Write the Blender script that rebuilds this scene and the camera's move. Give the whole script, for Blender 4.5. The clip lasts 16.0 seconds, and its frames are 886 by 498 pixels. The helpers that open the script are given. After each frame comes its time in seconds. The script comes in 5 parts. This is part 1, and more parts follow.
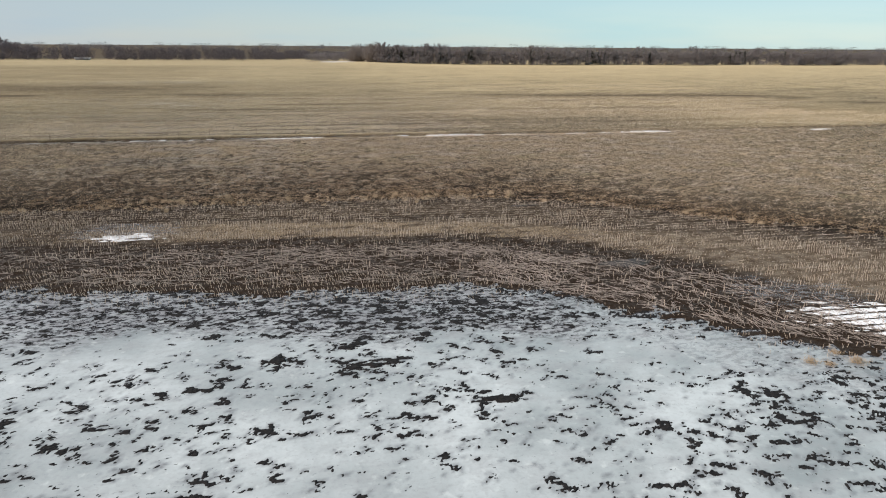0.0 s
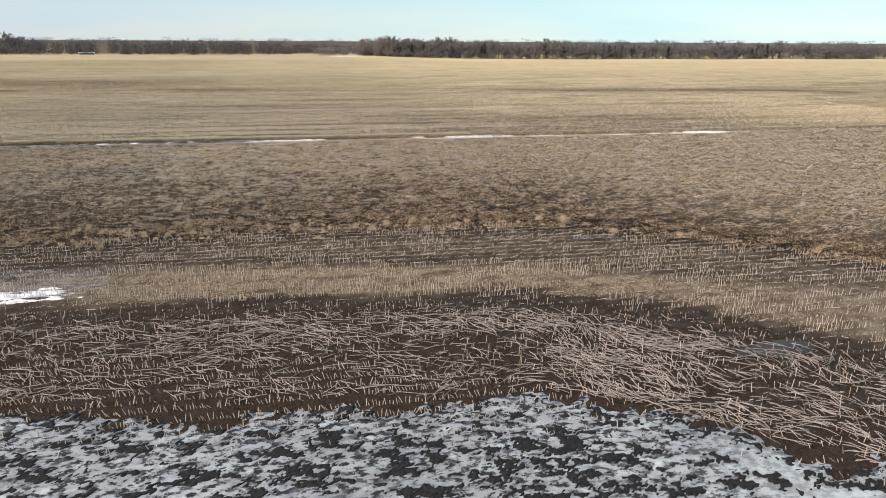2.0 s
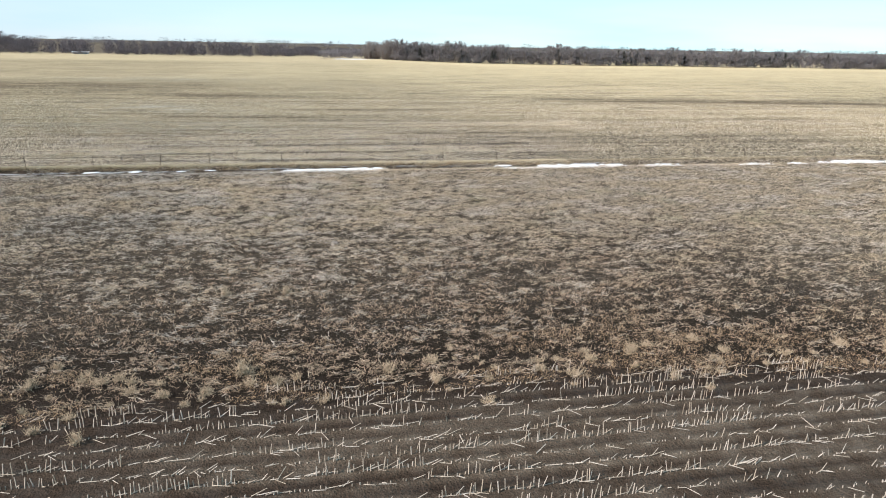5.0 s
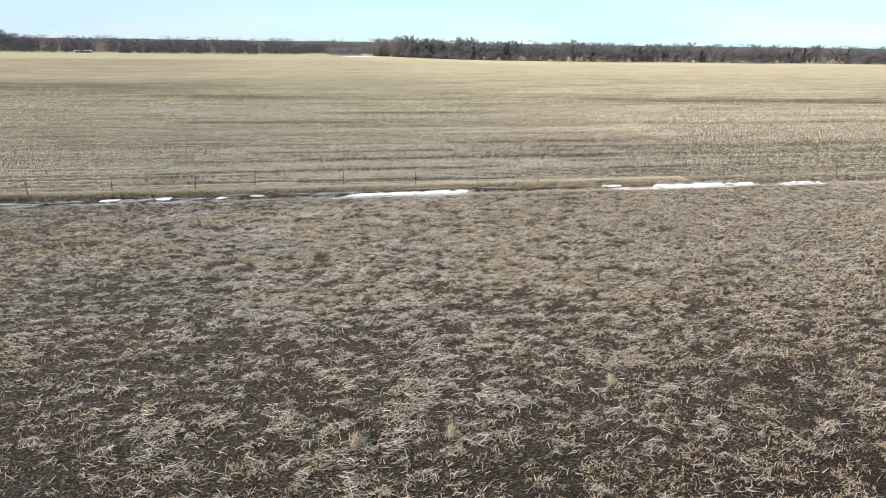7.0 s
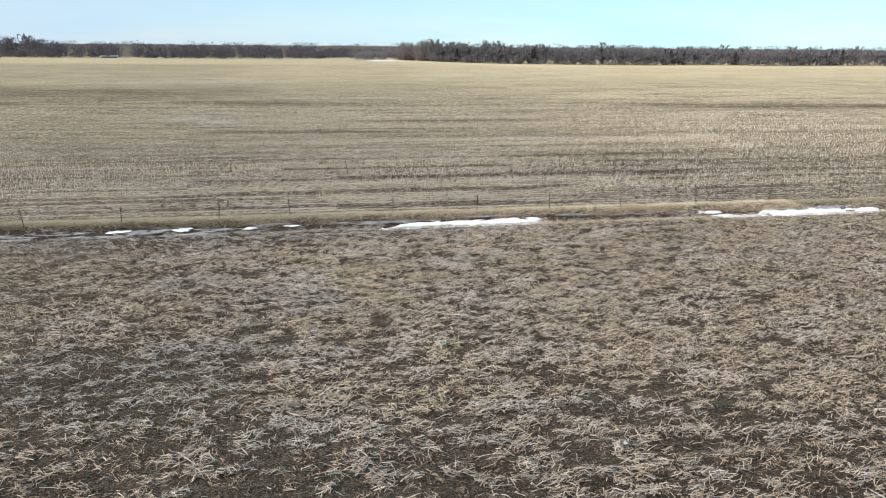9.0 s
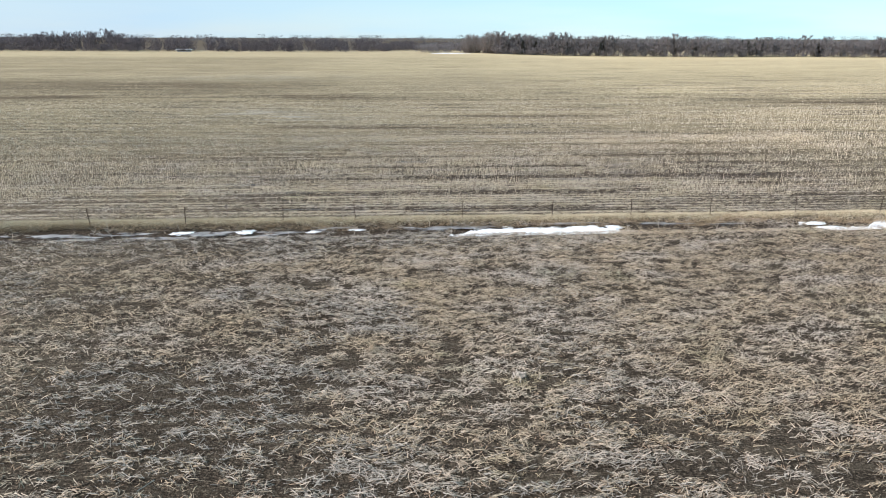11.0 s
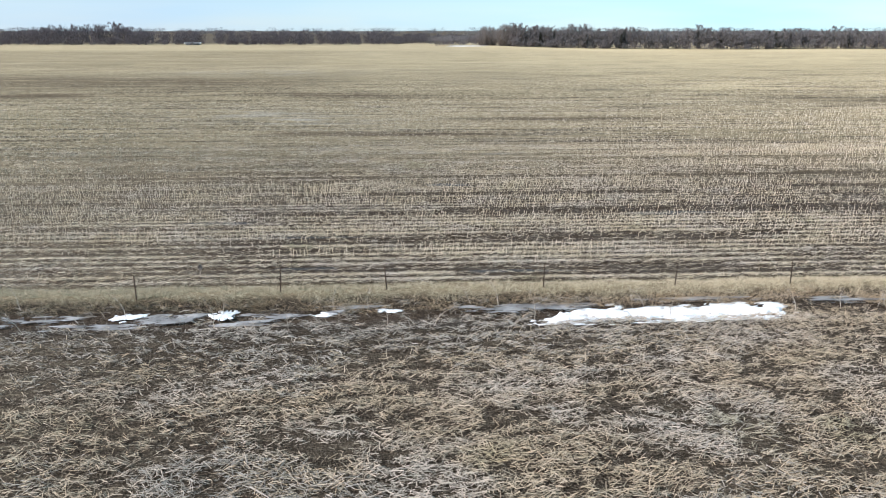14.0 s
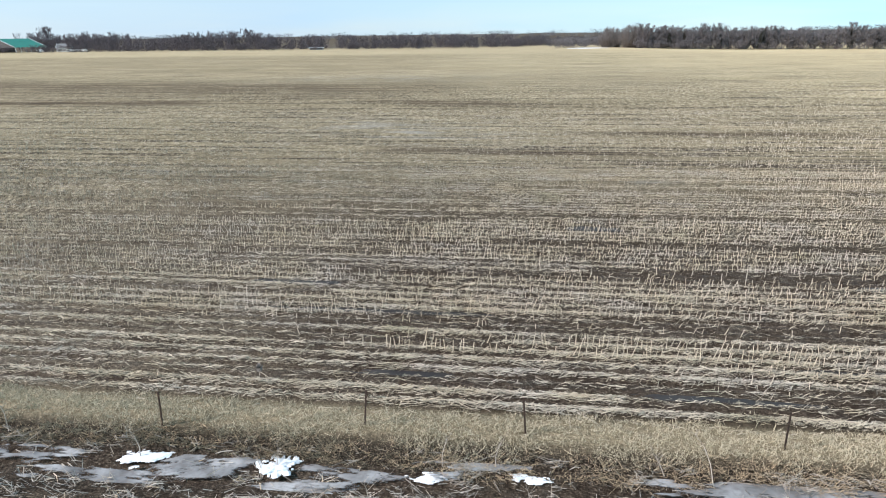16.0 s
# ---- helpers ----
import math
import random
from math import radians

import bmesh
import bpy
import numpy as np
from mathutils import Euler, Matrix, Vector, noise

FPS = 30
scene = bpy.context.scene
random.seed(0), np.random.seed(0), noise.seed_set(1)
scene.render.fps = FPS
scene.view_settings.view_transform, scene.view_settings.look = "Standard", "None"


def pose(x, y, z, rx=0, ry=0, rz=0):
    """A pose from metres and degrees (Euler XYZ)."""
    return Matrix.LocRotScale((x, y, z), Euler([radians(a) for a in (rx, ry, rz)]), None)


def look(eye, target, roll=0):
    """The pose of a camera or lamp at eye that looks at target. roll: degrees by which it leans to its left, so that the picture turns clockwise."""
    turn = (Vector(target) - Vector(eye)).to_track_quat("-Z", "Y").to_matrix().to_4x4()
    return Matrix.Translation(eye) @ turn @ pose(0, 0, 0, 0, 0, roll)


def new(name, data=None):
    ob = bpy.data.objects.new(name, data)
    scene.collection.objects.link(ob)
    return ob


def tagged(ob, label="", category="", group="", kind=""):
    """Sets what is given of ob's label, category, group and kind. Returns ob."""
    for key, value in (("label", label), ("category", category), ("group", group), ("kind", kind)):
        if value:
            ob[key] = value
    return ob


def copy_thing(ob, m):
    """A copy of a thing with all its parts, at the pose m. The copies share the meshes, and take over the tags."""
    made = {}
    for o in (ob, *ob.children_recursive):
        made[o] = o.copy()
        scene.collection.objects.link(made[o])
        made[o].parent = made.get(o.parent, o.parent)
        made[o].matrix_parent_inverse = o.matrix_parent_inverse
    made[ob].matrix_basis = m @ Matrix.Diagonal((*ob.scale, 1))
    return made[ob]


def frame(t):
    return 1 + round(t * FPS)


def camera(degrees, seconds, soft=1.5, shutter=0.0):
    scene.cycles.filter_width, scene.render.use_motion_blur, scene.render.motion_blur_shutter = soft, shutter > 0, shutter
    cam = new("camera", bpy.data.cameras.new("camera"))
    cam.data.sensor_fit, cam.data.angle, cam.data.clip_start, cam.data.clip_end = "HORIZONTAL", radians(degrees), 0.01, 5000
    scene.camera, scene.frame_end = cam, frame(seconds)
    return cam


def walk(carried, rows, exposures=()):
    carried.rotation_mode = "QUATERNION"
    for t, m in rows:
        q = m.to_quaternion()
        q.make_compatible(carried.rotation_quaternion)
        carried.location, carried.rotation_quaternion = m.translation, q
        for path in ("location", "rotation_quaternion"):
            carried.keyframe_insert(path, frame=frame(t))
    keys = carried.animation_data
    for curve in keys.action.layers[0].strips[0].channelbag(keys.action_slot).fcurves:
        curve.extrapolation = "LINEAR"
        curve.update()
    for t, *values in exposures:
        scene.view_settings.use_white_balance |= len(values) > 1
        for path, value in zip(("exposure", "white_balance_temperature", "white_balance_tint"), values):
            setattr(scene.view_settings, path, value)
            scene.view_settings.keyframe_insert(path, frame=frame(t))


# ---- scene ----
cam = camera(67.8, 16.0, soft=1.1)
PATH = [
    (0, (3.349, -25.01, 14.419), (3.724, -23.137, 13.826), 0.4),
    (0.5, (3.875, -21.545, 13.833), (4.243, -19.674, 13.23), 0.3),
    (1, (4.407, -17.534, 13.374), (4.768, -15.662, 12.771), 0.3),
    (1.5, (4.703, -13.1, 13.18), (5.058, -11.226, 12.577), 0.4),
    (2, (4.81, -8.428, 13.102), (5.157, -6.554, 12.496), 0.3),
    (2.5, (4.702, -3.647, 13.058), (5.049, -1.773, 12.451), 0.3),
    (3, (4.353, 0.896, 13.063), (4.704, 2.769, 12.458), 0.3),
    (3.2, (4.003, 2.522, 13.051), (4.359, 4.395, 12.449), 0.4),
    (5.3, (-2.681, 17.367, 12.394), (-2.316, 19.241, 11.8), 1.1),
    (5.5, (-3.358, 18.727, 12.356), (-2.996, 20.601, 11.759), 1.0),
    (6, (-5.007, 22.25, 12.217), (-4.646, 24.124, 11.617), 1.0),
    (6.5, (-6.343, 26.229, 12.092), (-5.984, 28.102, 11.491), 0.9),
    (7, (-7.269, 30.326, 12.007), (-6.909, 32.199, 11.405), 0.8),
    (7.5, (-7.96, 34.318, 12.051), (-7.602, 36.193, 11.454), 0.7),
    (8, (-8.399, 37.242, 11.967), (-8.041, 39.118, 11.374), 0.6),
    (8.5, (-8.62, 39.132, 11.836), (-8.261, 41.009, 11.244), 0.6),
    (9, (-8.832, 39.952, 11.7), (-8.534, 41.838, 11.108), 0.5),
    (9.5, (-8.812, 40.221, 11.704), (-8.676, 42.126, 11.11), -0.0),
    (9.7, (-8.851, 40.378, 11.695), (-8.715, 42.282, 11.098), -0.0),
    (11.8, (-9.523, 45.617, 11.893), (-9.42, 47.515, 11.272), 0.1),
    (12, (-9.636, 46.436, 11.871), (-9.534, 48.334, 11.248), 0.0),
    (12.5, (-9.958, 48.877, 11.785), (-9.858, 50.774, 11.158), -0.0),
    (13, (-10.297, 51.605, 11.66), (-10.198, 53.501, 11.03), 0.0),
    (13.5, (-10.671, 54.597, 11.524), (-10.573, 56.492, 10.892), 0.0),
    (14, (-11.107, 57.815, 11.45), (-11.022, 59.71, 10.817), -0.0),
    (14.5, (-11.559, 61.232, 11.467), (-11.556, 63.129, 10.832), -0.2),
    (15, (-11.974, 64.703, 11.5), (-12.07, 66.598, 10.869), -0.4),
    (15.5, (-12.352, 67.369, 11.485), (-12.521, 69.26, 10.858), -0.6),
    (16, (-12.598, 68.971, 11.36), (-12.841, 70.856, 10.736), -0.8),
]
walk(cam, [(t, look(eye, target, roll)) for t, eye, target, roll in PATH],
     exposures=[(0.0, 0.44, 6800, 21), (0.5, 0.49, 6800, 21), (1.2, 0.62, 6950, 22), (2.5, 0.95, 6650, 22), (3.1, 1.09, 6500, 21), (5.3, 1.07, 6150, 17), (7.0, 1.02, 6100, 17), (8.0, 0.96, 6050, 17), (9.0, 0.88, 6050, 17), (16.0, 0.90, 5900, 17)])

# ---- daylight ----
SUN_EL, SUN_AZ = 34.0, 250.0          # azimuth clockwise from +y: behind the camera, to its left
world = bpy.data.worlds.new("daylight")
scene.world = world
world.use_nodes = True
wn = world.node_tree
sky = wn.nodes.new("ShaderNodeTexSky")
sky.sky_type, sky.sun_disc = "NISHITA", False
sky.sun_elevation, sky.sun_rotation = radians(SUN_EL), radians(SUN_AZ)
sky.air_density, sky.dust_density, sky.ozone_density = 1.0, 0.1, 3.0
coord = wn.nodes.new("ShaderNodeTexCoord")
stretch = wn.nodes.new("ShaderNodeMapping")
stretch.inputs["Scale"].default_value = (1.6, 1.6, 14.0)
cirrus = wn.nodes.new("ShaderNodeTexNoise")
cirrus.inputs["Scale"].default_value, cirrus.inputs["Detail"].default_value = 1.6, 5.0
thin = wn.nodes.new("ShaderNodeMapRange")
thin.inputs["From Min"].default_value, thin.inputs["From Max"].default_value = 0.42, 0.75
thin.inputs["To Min"].default_value, thin.inputs["To Max"].default_value = 0.62, 0.9
veil = wn.nodes.new("ShaderNodeMix")
veil.data_type = "RGBA"
axes = wn.nodes.new("ShaderNodeSeparateXYZ")
across = wn.nodes.new("ShaderNodeMapRange")
across.inputs["From Min"].default_value, across.inputs["From Max"].default_value = -0.35, 0.45
haze = wn.nodes.new("ShaderNodeMix")
haze.data_type = "RGBA"
haze.inputs["A"].default_value, haze.inputs["B"].default_value = (3.8, 5.3, 6.0, 1), (3.6, 6.7, 7.2, 1)
wn.links.new(coord.outputs["Generated"], axes.inputs["Vector"])
wn.links.new(axes.outputs["X"], across.inputs["Value"])
wn.links.new(across.outputs["Result"], haze.inputs["Factor"])
wn.links.new(haze.outputs["Result"], veil.inputs["B"])
wn.links.new(coord.outputs["Generated"], stretch.inputs["Vector"])
wn.links.new(stretch.outputs["Vector"], cirrus.inputs["Vector"])
wn.links.new(cirrus.outputs["Fac"], thin.inputs["Value"])
wn.links.new(thin.outputs["Result"], veil.inputs["Factor"])
wn.links.new(sky.outputs["Color"], veil.inputs["A"])
wn.links.new(veil.outputs["Result"], wn.nodes["Background"].inputs["Color"])
wn.nodes["Background"].inputs["Strength"].default_value = 0.08

sun = new("sun", bpy.data.lights.new("sun", "SUN"))
sun.data.energy, sun.data.angle, sun.data.color = 4.2, radians(0.6), (1.0, 0.93, 0.82)
az = radians(SUN_AZ)
sun.matrix_world = look((0, 0, 80), Vector((0, 0, 80)) - Vector((math.sin(az), math.cos(az), math.tan(radians(SUN_EL)))))


# ---- node materials ----
class Nodes:
    """Short hand for a node material with one principled shader."""

    def __init__(self, name, rough=0.8, metal=0.0, spec=0.4):
        self.mat = bpy.data.materials.new(name)
        self.mat.use_nodes = True
        self.tree = self.mat.node_tree
        self.bsdf = self.tree.nodes["Principled BSDF"]
        self.bsdf.inputs["Roughness"].default_value = rough
        self.bsdf.inputs["Metallic"].default_value = metal
        self.bsdf.inputs["Specular IOR Level"].default_value = spec

    def put(self, value, socket):
        if hasattr(value, "is_linked"):
            self.tree.links.new(value, socket)
        elif isinstance(value, tuple) and len(value) == 3:
            socket.default_value = (*value, 1)
        else:
            socket.default_value = value

    def node(self, kind, **inputs):
        n = self.tree.nodes.new(kind)
        for key, value in inputs.items():
            self.put(value, n.inputs[key.replace("_", " ")])
        return n

    def place(self, scale=(1, 1, 1), turn=0.0):
        geo = self.tree.nodes.new("ShaderNodeNewGeometry")
        m = self.node("ShaderNodeMapping", Vector=geo.outputs["Position"])
        m.inputs["Scale"].default_value = scale
        m.inputs["Rotation"].default_value = (0, 0, turn)
        return m.outputs["Vector"]

    def noise(self, scale, detail=4.0, stretch=(1, 1, 1), rough=0.55, turn=0.0):
        n = self.node("ShaderNodeTexNoise", Vector=self.place(stretch, turn), Scale=scale, Detail=detail, Roughness=rough)
        return n.outputs["Fac"]

    def ramp(self, value, low, high, a=0.0, b=1.0):
        n = self.node("ShaderNodeMapRange", Value=value, From_Min=low, From_Max=high, To_Min=a, To_Max=b)
        return n.outputs["Result"]

    def mix(self, fac, a, b, mode="MIX"):
        n = self.tree.nodes.new("ShaderNodeMix")
        n.data_type, n.blend_type = "RGBA", mode
        self.put(fac, n.inputs[0])
        self.put(a, n.inputs[6])
        self.put(b, n.inputs[7])
        return n.outputs[2]

    def math(self, op, a, b=0.0):
        n = self.tree.nodes.new("ShaderNodeMath")
        n.operation = op
        self.put(a, n.inputs[0])
        self.put(b, n.inputs[1])
        return n.outputs[0]

    def island(self):
        return self.tree.nodes.new("ShaderNodeNewGeometry").outputs["Random Per Island"]

    def attr(self, name):
        n = self.tree.nodes.new("ShaderNodeAttribute")
        n.attribute_name = name
        s = self.tree.nodes.new("ShaderNodeSeparateColor")
        self.tree.links.new(n.outputs["Color"], s.inputs[0])
        return s.outputs[0], s.outputs[1], s.outputs[2]

    def done(self, color=None, rough=None, bump=None, strength=0.3, distance=0.02):
        if color is not None:
            self.put(color, self.bsdf.inputs["Base Color"])
        if rough is not None:
            self.put(rough, self.bsdf.inputs["Roughness"])
        if bump is not None:
            b = self.node("ShaderNodeBump", Strength=strength, Distance=distance, Height=bump)
            self.tree.links.new(b.outputs["Normal"], self.bsdf.inputs["Normal"])
        return self.mat


def straw(name, pale, tan, dark, share=0.25, tinted=False, rough=0.75):
    """Weathered plant stalks: every piece its own tone, mottled along its length."""
    n = Nodes(name, rough, spec=0.25)
    r = n.island()
    c = n.mix(n.ramp(r, 0.0, 0.7), tan, pale)
    c = n.mix(n.ramp(r, 1.0 - share, 1.0), c, dark)
    c = n.mix(n.ramp(n.noise(9.0, 3.0), 0.35, 0.75, 0.0, 0.45), c, tan)
    c = n.mix(n.ramp(n.noise(0.35, 3.0), 0.35, 0.7, 0.0, 0.35), c, tan)
    if tinted:  # greyer where it lay wet
        c = n.mix(n.ramp(n.noise(0.30, 5.0, (0.7, 1.4, 1)), 0.46, 0.64, 0.0, 0.5), c, (0.47, 0.415, 0.37))
    if tinted:  # winter-green and rusty patches of weeds grown through the straw
        c = n.mix(n.ramp(n.noise(0.21, 4.0), 0.60, 0.70, 0.0, 0.32), c, (0.20, 0.21, 0.085))
        c = n.mix(n.ramp(n.noise(0.16, 5.0, (1, 1.6, 1)), 0.53, 0.68, 0.0, 0.30), c, (0.42, 0.315, 0.18))
    return n.done(c)


M_STUBBLE = straw("bleached_stubble", (0.42, 0.375, 0.325), (0.30, 0.245, 0.185), (0.14, 0.11, 0.08))
M_MAT = straw("washed_up_stalks", (0.36, 0.315, 0.285), (0.205, 0.172, 0.147), (0.075, 0.058, 0.047), 0.55)
M_RESIDUE = straw("matted_stalks", (0.57, 0.48, 0.365), (0.36, 0.283, 0.195), (0.12, 0.09, 0.062), 0.35, True)
M_LEAF = straw("matted_leaves", (0.50, 0.40, 0.285), (0.33, 0.25, 0.164), (0.085, 0.061, 0.041), 0.42, True)
M_GREYLEAF = straw("washed_grey_leaves", (0.44, 0.395, 0.34), (0.27, 0.235, 0.195), (0.055, 0.045, 0.037), 0.45)
M_FIELD = straw("field_stubble", (0.57, 0.495, 0.38), (0.43, 0.355, 0.245), (0.19, 0.145, 0.095), 0.3, True)
M_GRASS = straw("dead_grass", (0.52, 0.455, 0.325), (0.40, 0.33, 0.215), (0.17, 0.13, 0.085))
M_THATCH = straw("brown_thatch", (0.47, 0.365, 0.235), (0.34, 0.25, 0.155), (0.12, 0.085, 0.055), 0.3)
M_TUFT = straw("dry_weed_tuft", (0.38, 0.30, 0.205), (0.29, 0.215, 0.138), (0.14, 0.10, 0.066))
M_WAD = straw("wet_leaf_wads", (0.36, 0.262, 0.178), (0.215, 0.150, 0.098), (0.07, 0.047, 0.033), 0.4)
M_WEED = straw("dry_weed", (0.39, 0.275, 0.165), (0.28, 0.18, 0.097), (0.12, 0.073, 0.044))


def mat_ground():
    n = Nodes("field_soil", 0.9, spec=0.08)
    mud, silt, thatch = n.attr("zone")
    far, band, grass = n.attr("reach")
    fine, mid, wide = n.noise(6.0, 6.0), n.noise(1.1, 5.0), n.noise(0.12, 4.0)
    rows = n.noise(1.0, 4.0, (0.25, 2.2, 1.0))
    soil = n.mix(n.ramp(fine, 0.3, 0.75), (0.0065, 0.0047, 0.0037), (0.021, 0.0150, 0.0110))
    soil = n.mix(n.ramp(mid, 0.4, 0.75, 0.0, 0.5), soil, (0.026, 0.0185, 0.0135))
    wet = n.mix(n.ramp(fine, 0.3, 0.7), (0.0175, 0.0115, 0.0083), (0.045, 0.0308, 0.0218))
    c = n.mix(mud, soil, wet)
    dried = n.mix(n.ramp(mid, 0.35, 0.7), (0.120, 0.089, 0.063), (0.165, 0.126, 0.090))
    dried = n.mix(n.ramp(fine, 0.5, 0.8, 0.0, 0.6), dried, (0.085, 0.064, 0.046))
    dried = n.mix(n.ramp(n.noise(19.0, 3.0), 0.56, 0.64, 0.0, 0.75), dried, (0.33, 0.275, 0.205))
    edge = n.math("MULTIPLY", silt, n.ramp(mid, 0.25, 0.6, 0.45, 1.0))
    c = n.mix(edge, c, dried)
    litter = n.mix(n.ramp(rows, 0.35, 0.7), (0.125, 0.098, 0.068), (0.335, 0.275, 0.19))
    litter = n.mix(n.ramp(fine, 0.42, 0.62, 0.75, 0.0), litter, (0.085, 0.065, 0.045))
    c = n.mix(n.math("MULTIPLY", thatch, n.ramp(rows, 0.30, 0.62, 0.10, 0.8)), c, litter)
    chaff = n.math("MAXIMUM", n.noise(16.0, 2.0, (0.35, 1.5, 1.0)), n.math("MAXIMUM", n.noise(15.0, 2.0, (0.4, 1.3, 1.0), 0.6, 0.7), n.noise(15.0, 2.0, (0.4, 1.3, 1.0), 0.6, -0.8)))
    bits = n.mix(n.ramp(n.noise(11.0, 2.0), 0.4, 0.65), (0.040, 0.029, 0.021), (0.15, 0.117, 0.085))
    c = n.mix(n.math("MULTIPLY", n.ramp(thatch, 0.0, 0.08), n.ramp(chaff, 0.575, 0.63, 0.0, 0.9)), c, bits)
    flecks = n.math("MAXIMUM", n.noise(9.0, 2.0, (0.45, 2.2, 1.0)), n.noise(8.0, 2.0, (1.6, 0.8, 1.0)))
    c = n.mix(n.math("MULTIPLY", n.ramp(thatch, 0.0, 0.5), n.ramp(flecks, 0.60, 0.68)), c, (0.20, 0.165, 0.12))
    gold = n.mix(n.ramp(n.noise(0.05, 5.0, (0.3, 1.6, 1.0)), 0.35, 0.68), (0.40, 0.322, 0.19), (0.53, 0.435, 0.275))
    gold = n.mix(n.ramp(n.noise(0.5, 5.0, (0.2, 1.5, 1.0)), 0.4, 0.7, 0.0, 0.5), gold, (0.25, 0.20, 0.115))
    gold = n.mix(n.ramp(n.noise(2.6, 4.0, (0.45, 1.3, 1.0)), 0.48, 0.66, 0.0, 0.6), gold, (0.15, 0.12, 0.08))
    east = n.node("ShaderNodeSeparateXYZ", Vector=n.place()).outputs["X"]
    gold = n.mix(n.ramp(east, 0.0, 110.0, 0.0, 0.6), gold, n.mix(n.ramp(n.noise(0.07, 6.0, (0.2, 1.8, 1.0), 0.65), 0.35, 0.65), (0.47, 0.362, 0.205), (0.60, 0.478, 0.29)))
    furrow = n.noise(1.35, 3.0, (0.035, 1.0, 1.0))
    c = n.mix(far, c, gold)
    drill, tick, drying = n.attr("rows")
    c = n.mix(n.math("MULTIPLY", drill, n.ramp(furrow, 0.53, 0.58)), c, (0.065, 0.050, 0.036))
    c = n.mix(n.math("MULTIPLY", tick, n.ramp(n.noise(3.2, 3.0, (1.4, 0.5, 1.0)), 0.50, 0.64)), c, (0.42, 0.35, 0.23))
    grain = n.noise(1.0, 6.0, (2.3, 0.75, 1.0), 0.68)
    c = n.mix(n.math("MULTIPLY", tick, n.ramp(grain, 0.48, 0.60, 0.0, 1.1)), c, (0.45, 0.43, 0.40), "MULTIPLY")
    c = n.mix(n.math("MULTIPLY", tick, n.ramp(grain, 0.46, 0.36, 0.0, 0.6)), c, (0.62, 0.52, 0.36))
    damp = n.mix(n.ramp(rows, 0.4, 0.65), (0.045, 0.031, 0.021), (0.13, 0.096, 0.062))
    c = n.mix(n.math("MULTIPLY", band, n.ramp(n.noise(0.22, 6.0, (0.16, 1.6, 1.0), 0.65), 0.32, 0.52)), c, damp)
    c = n.mix(n.math("MULTIPLY", drying, n.ramp(n.noise(0.30, 6.0, (0.35, 1.4, 1.0), 0.7), 0.46, 0.60, 0.0, 0.75)), c, (0.27, 0.25, 0.215))
    turf = n.mix(n.ramp(fine, 0.3, 0.7), (0.15, 0.115, 0.072), (0.33, 0.265, 0.17))
    c = n.mix(grass, c, turf)
    c = n.mix(n.ramp(wide, 0.3, 0.75, 0.0, 0.35), c, (0.62, 0.60, 0.58), "MULTIPLY")
    shine = n.math("MULTIPLY", mud, n.ramp(mid, 0.35, 0.6))
    rough = n.ramp(shine, 0.0, 1.0, 0.92, 0.55)
    n.put(n.ramp(shine, 0.2, 1.0, 0.03, 0.08), n.bsdf.inputs["Specular IOR Level"])
    return n.done(c, rough, n.math("ADD", n.math("ADD", fine, n.noise(15.0, 3.0)), mid), 0.9, 0.07)


def mat_ice():
    n = Nodes("pond_ice", 0.35, spec=0.4)
    cloud, mottle, fine = n.noise(0.16, 5.0), n.noise(0.9, 6.0, (0.8, 1.3, 1)), n.noise(5.0, 6.0)
    c = n.mix(n.ramp(cloud, 0.36, 0.66), (0.25, 0.28, 0.285), (0.475, 0.512, 0.518))
    c = n.mix(n.ramp(mottle, 0.47, 0.75, 0.0, 0.55), c, (0.29, 0.305, 0.315))
    c = n.mix(n.ramp(fine, 0.5, 0.75, 0.0, 0.35), c, (0.22, 0.22, 0.23))
    edge, halo, _ = n.attr("thin")
    c = n.mix(n.math("MULTIPLY", edge, n.ramp(mottle, 0.25, 0.6, 0.3, 1.0)), c, (0.20, 0.195, 0.205))
    stain = n.noise(2.6, 7.0, (0.8, 1.35, 1), 0.68)
    murk = n.math("MULTIPLY", n.ramp(edge, 0.1, 0.7), n.ramp(stain, 0.485, 0.55))
    c = n.mix(murk, c, (0.026, 0.025, 0.029))
    n.put(n.ramp(murk, 0.0, 0.8, 0.4, 0.03), n.bsdf.inputs["Specular IOR Level"])
    c = n.mix(n.ramp(n.noise(3.4, 7.0, (0.7, 1.5, 1), 0.72), 0.60, 0.70, 0.0, 0.7), c, (0.09, 0.09, 0.095))
    c = n.mix(n.math("MULTIPLY", halo, n.ramp(fine, 0.3, 0.6, 0.35, 0.85)), c, (0.12, 0.125, 0.135))
    c = n.mix(n.ramp(n.noise(1.7, 8.0), 0.60, 0.70, 0.0, 0.4), c, (0.58, 0.62, 0.61))
    return n.done(c, n.math("MAXIMUM", n.ramp(mottle, 0.3, 0.7, 0.3, 0.65), murk), n.math("ADD", mottle, fine), 0.35, 0.03)


def mat_snow():
    n = Nodes("old_snow", 0.7, spec=0.3)
    c = n.mix(n.ramp(n.noise(1.3, 6.0), 0.4, 0.7), (0.80, 0.82, 0.84), (0.60, 0.61, 0.63))
    c = n.mix(n.ramp(n.noise(5.0, 6.0, (0.8, 1.3, 1), 0.65), 0.53, 0.68, 0.0, 0.7), c, (0.36, 0.335, 0.31))
    return n.done(c, None, n.noise(4.0, 5.0), 0.5, 0.05)


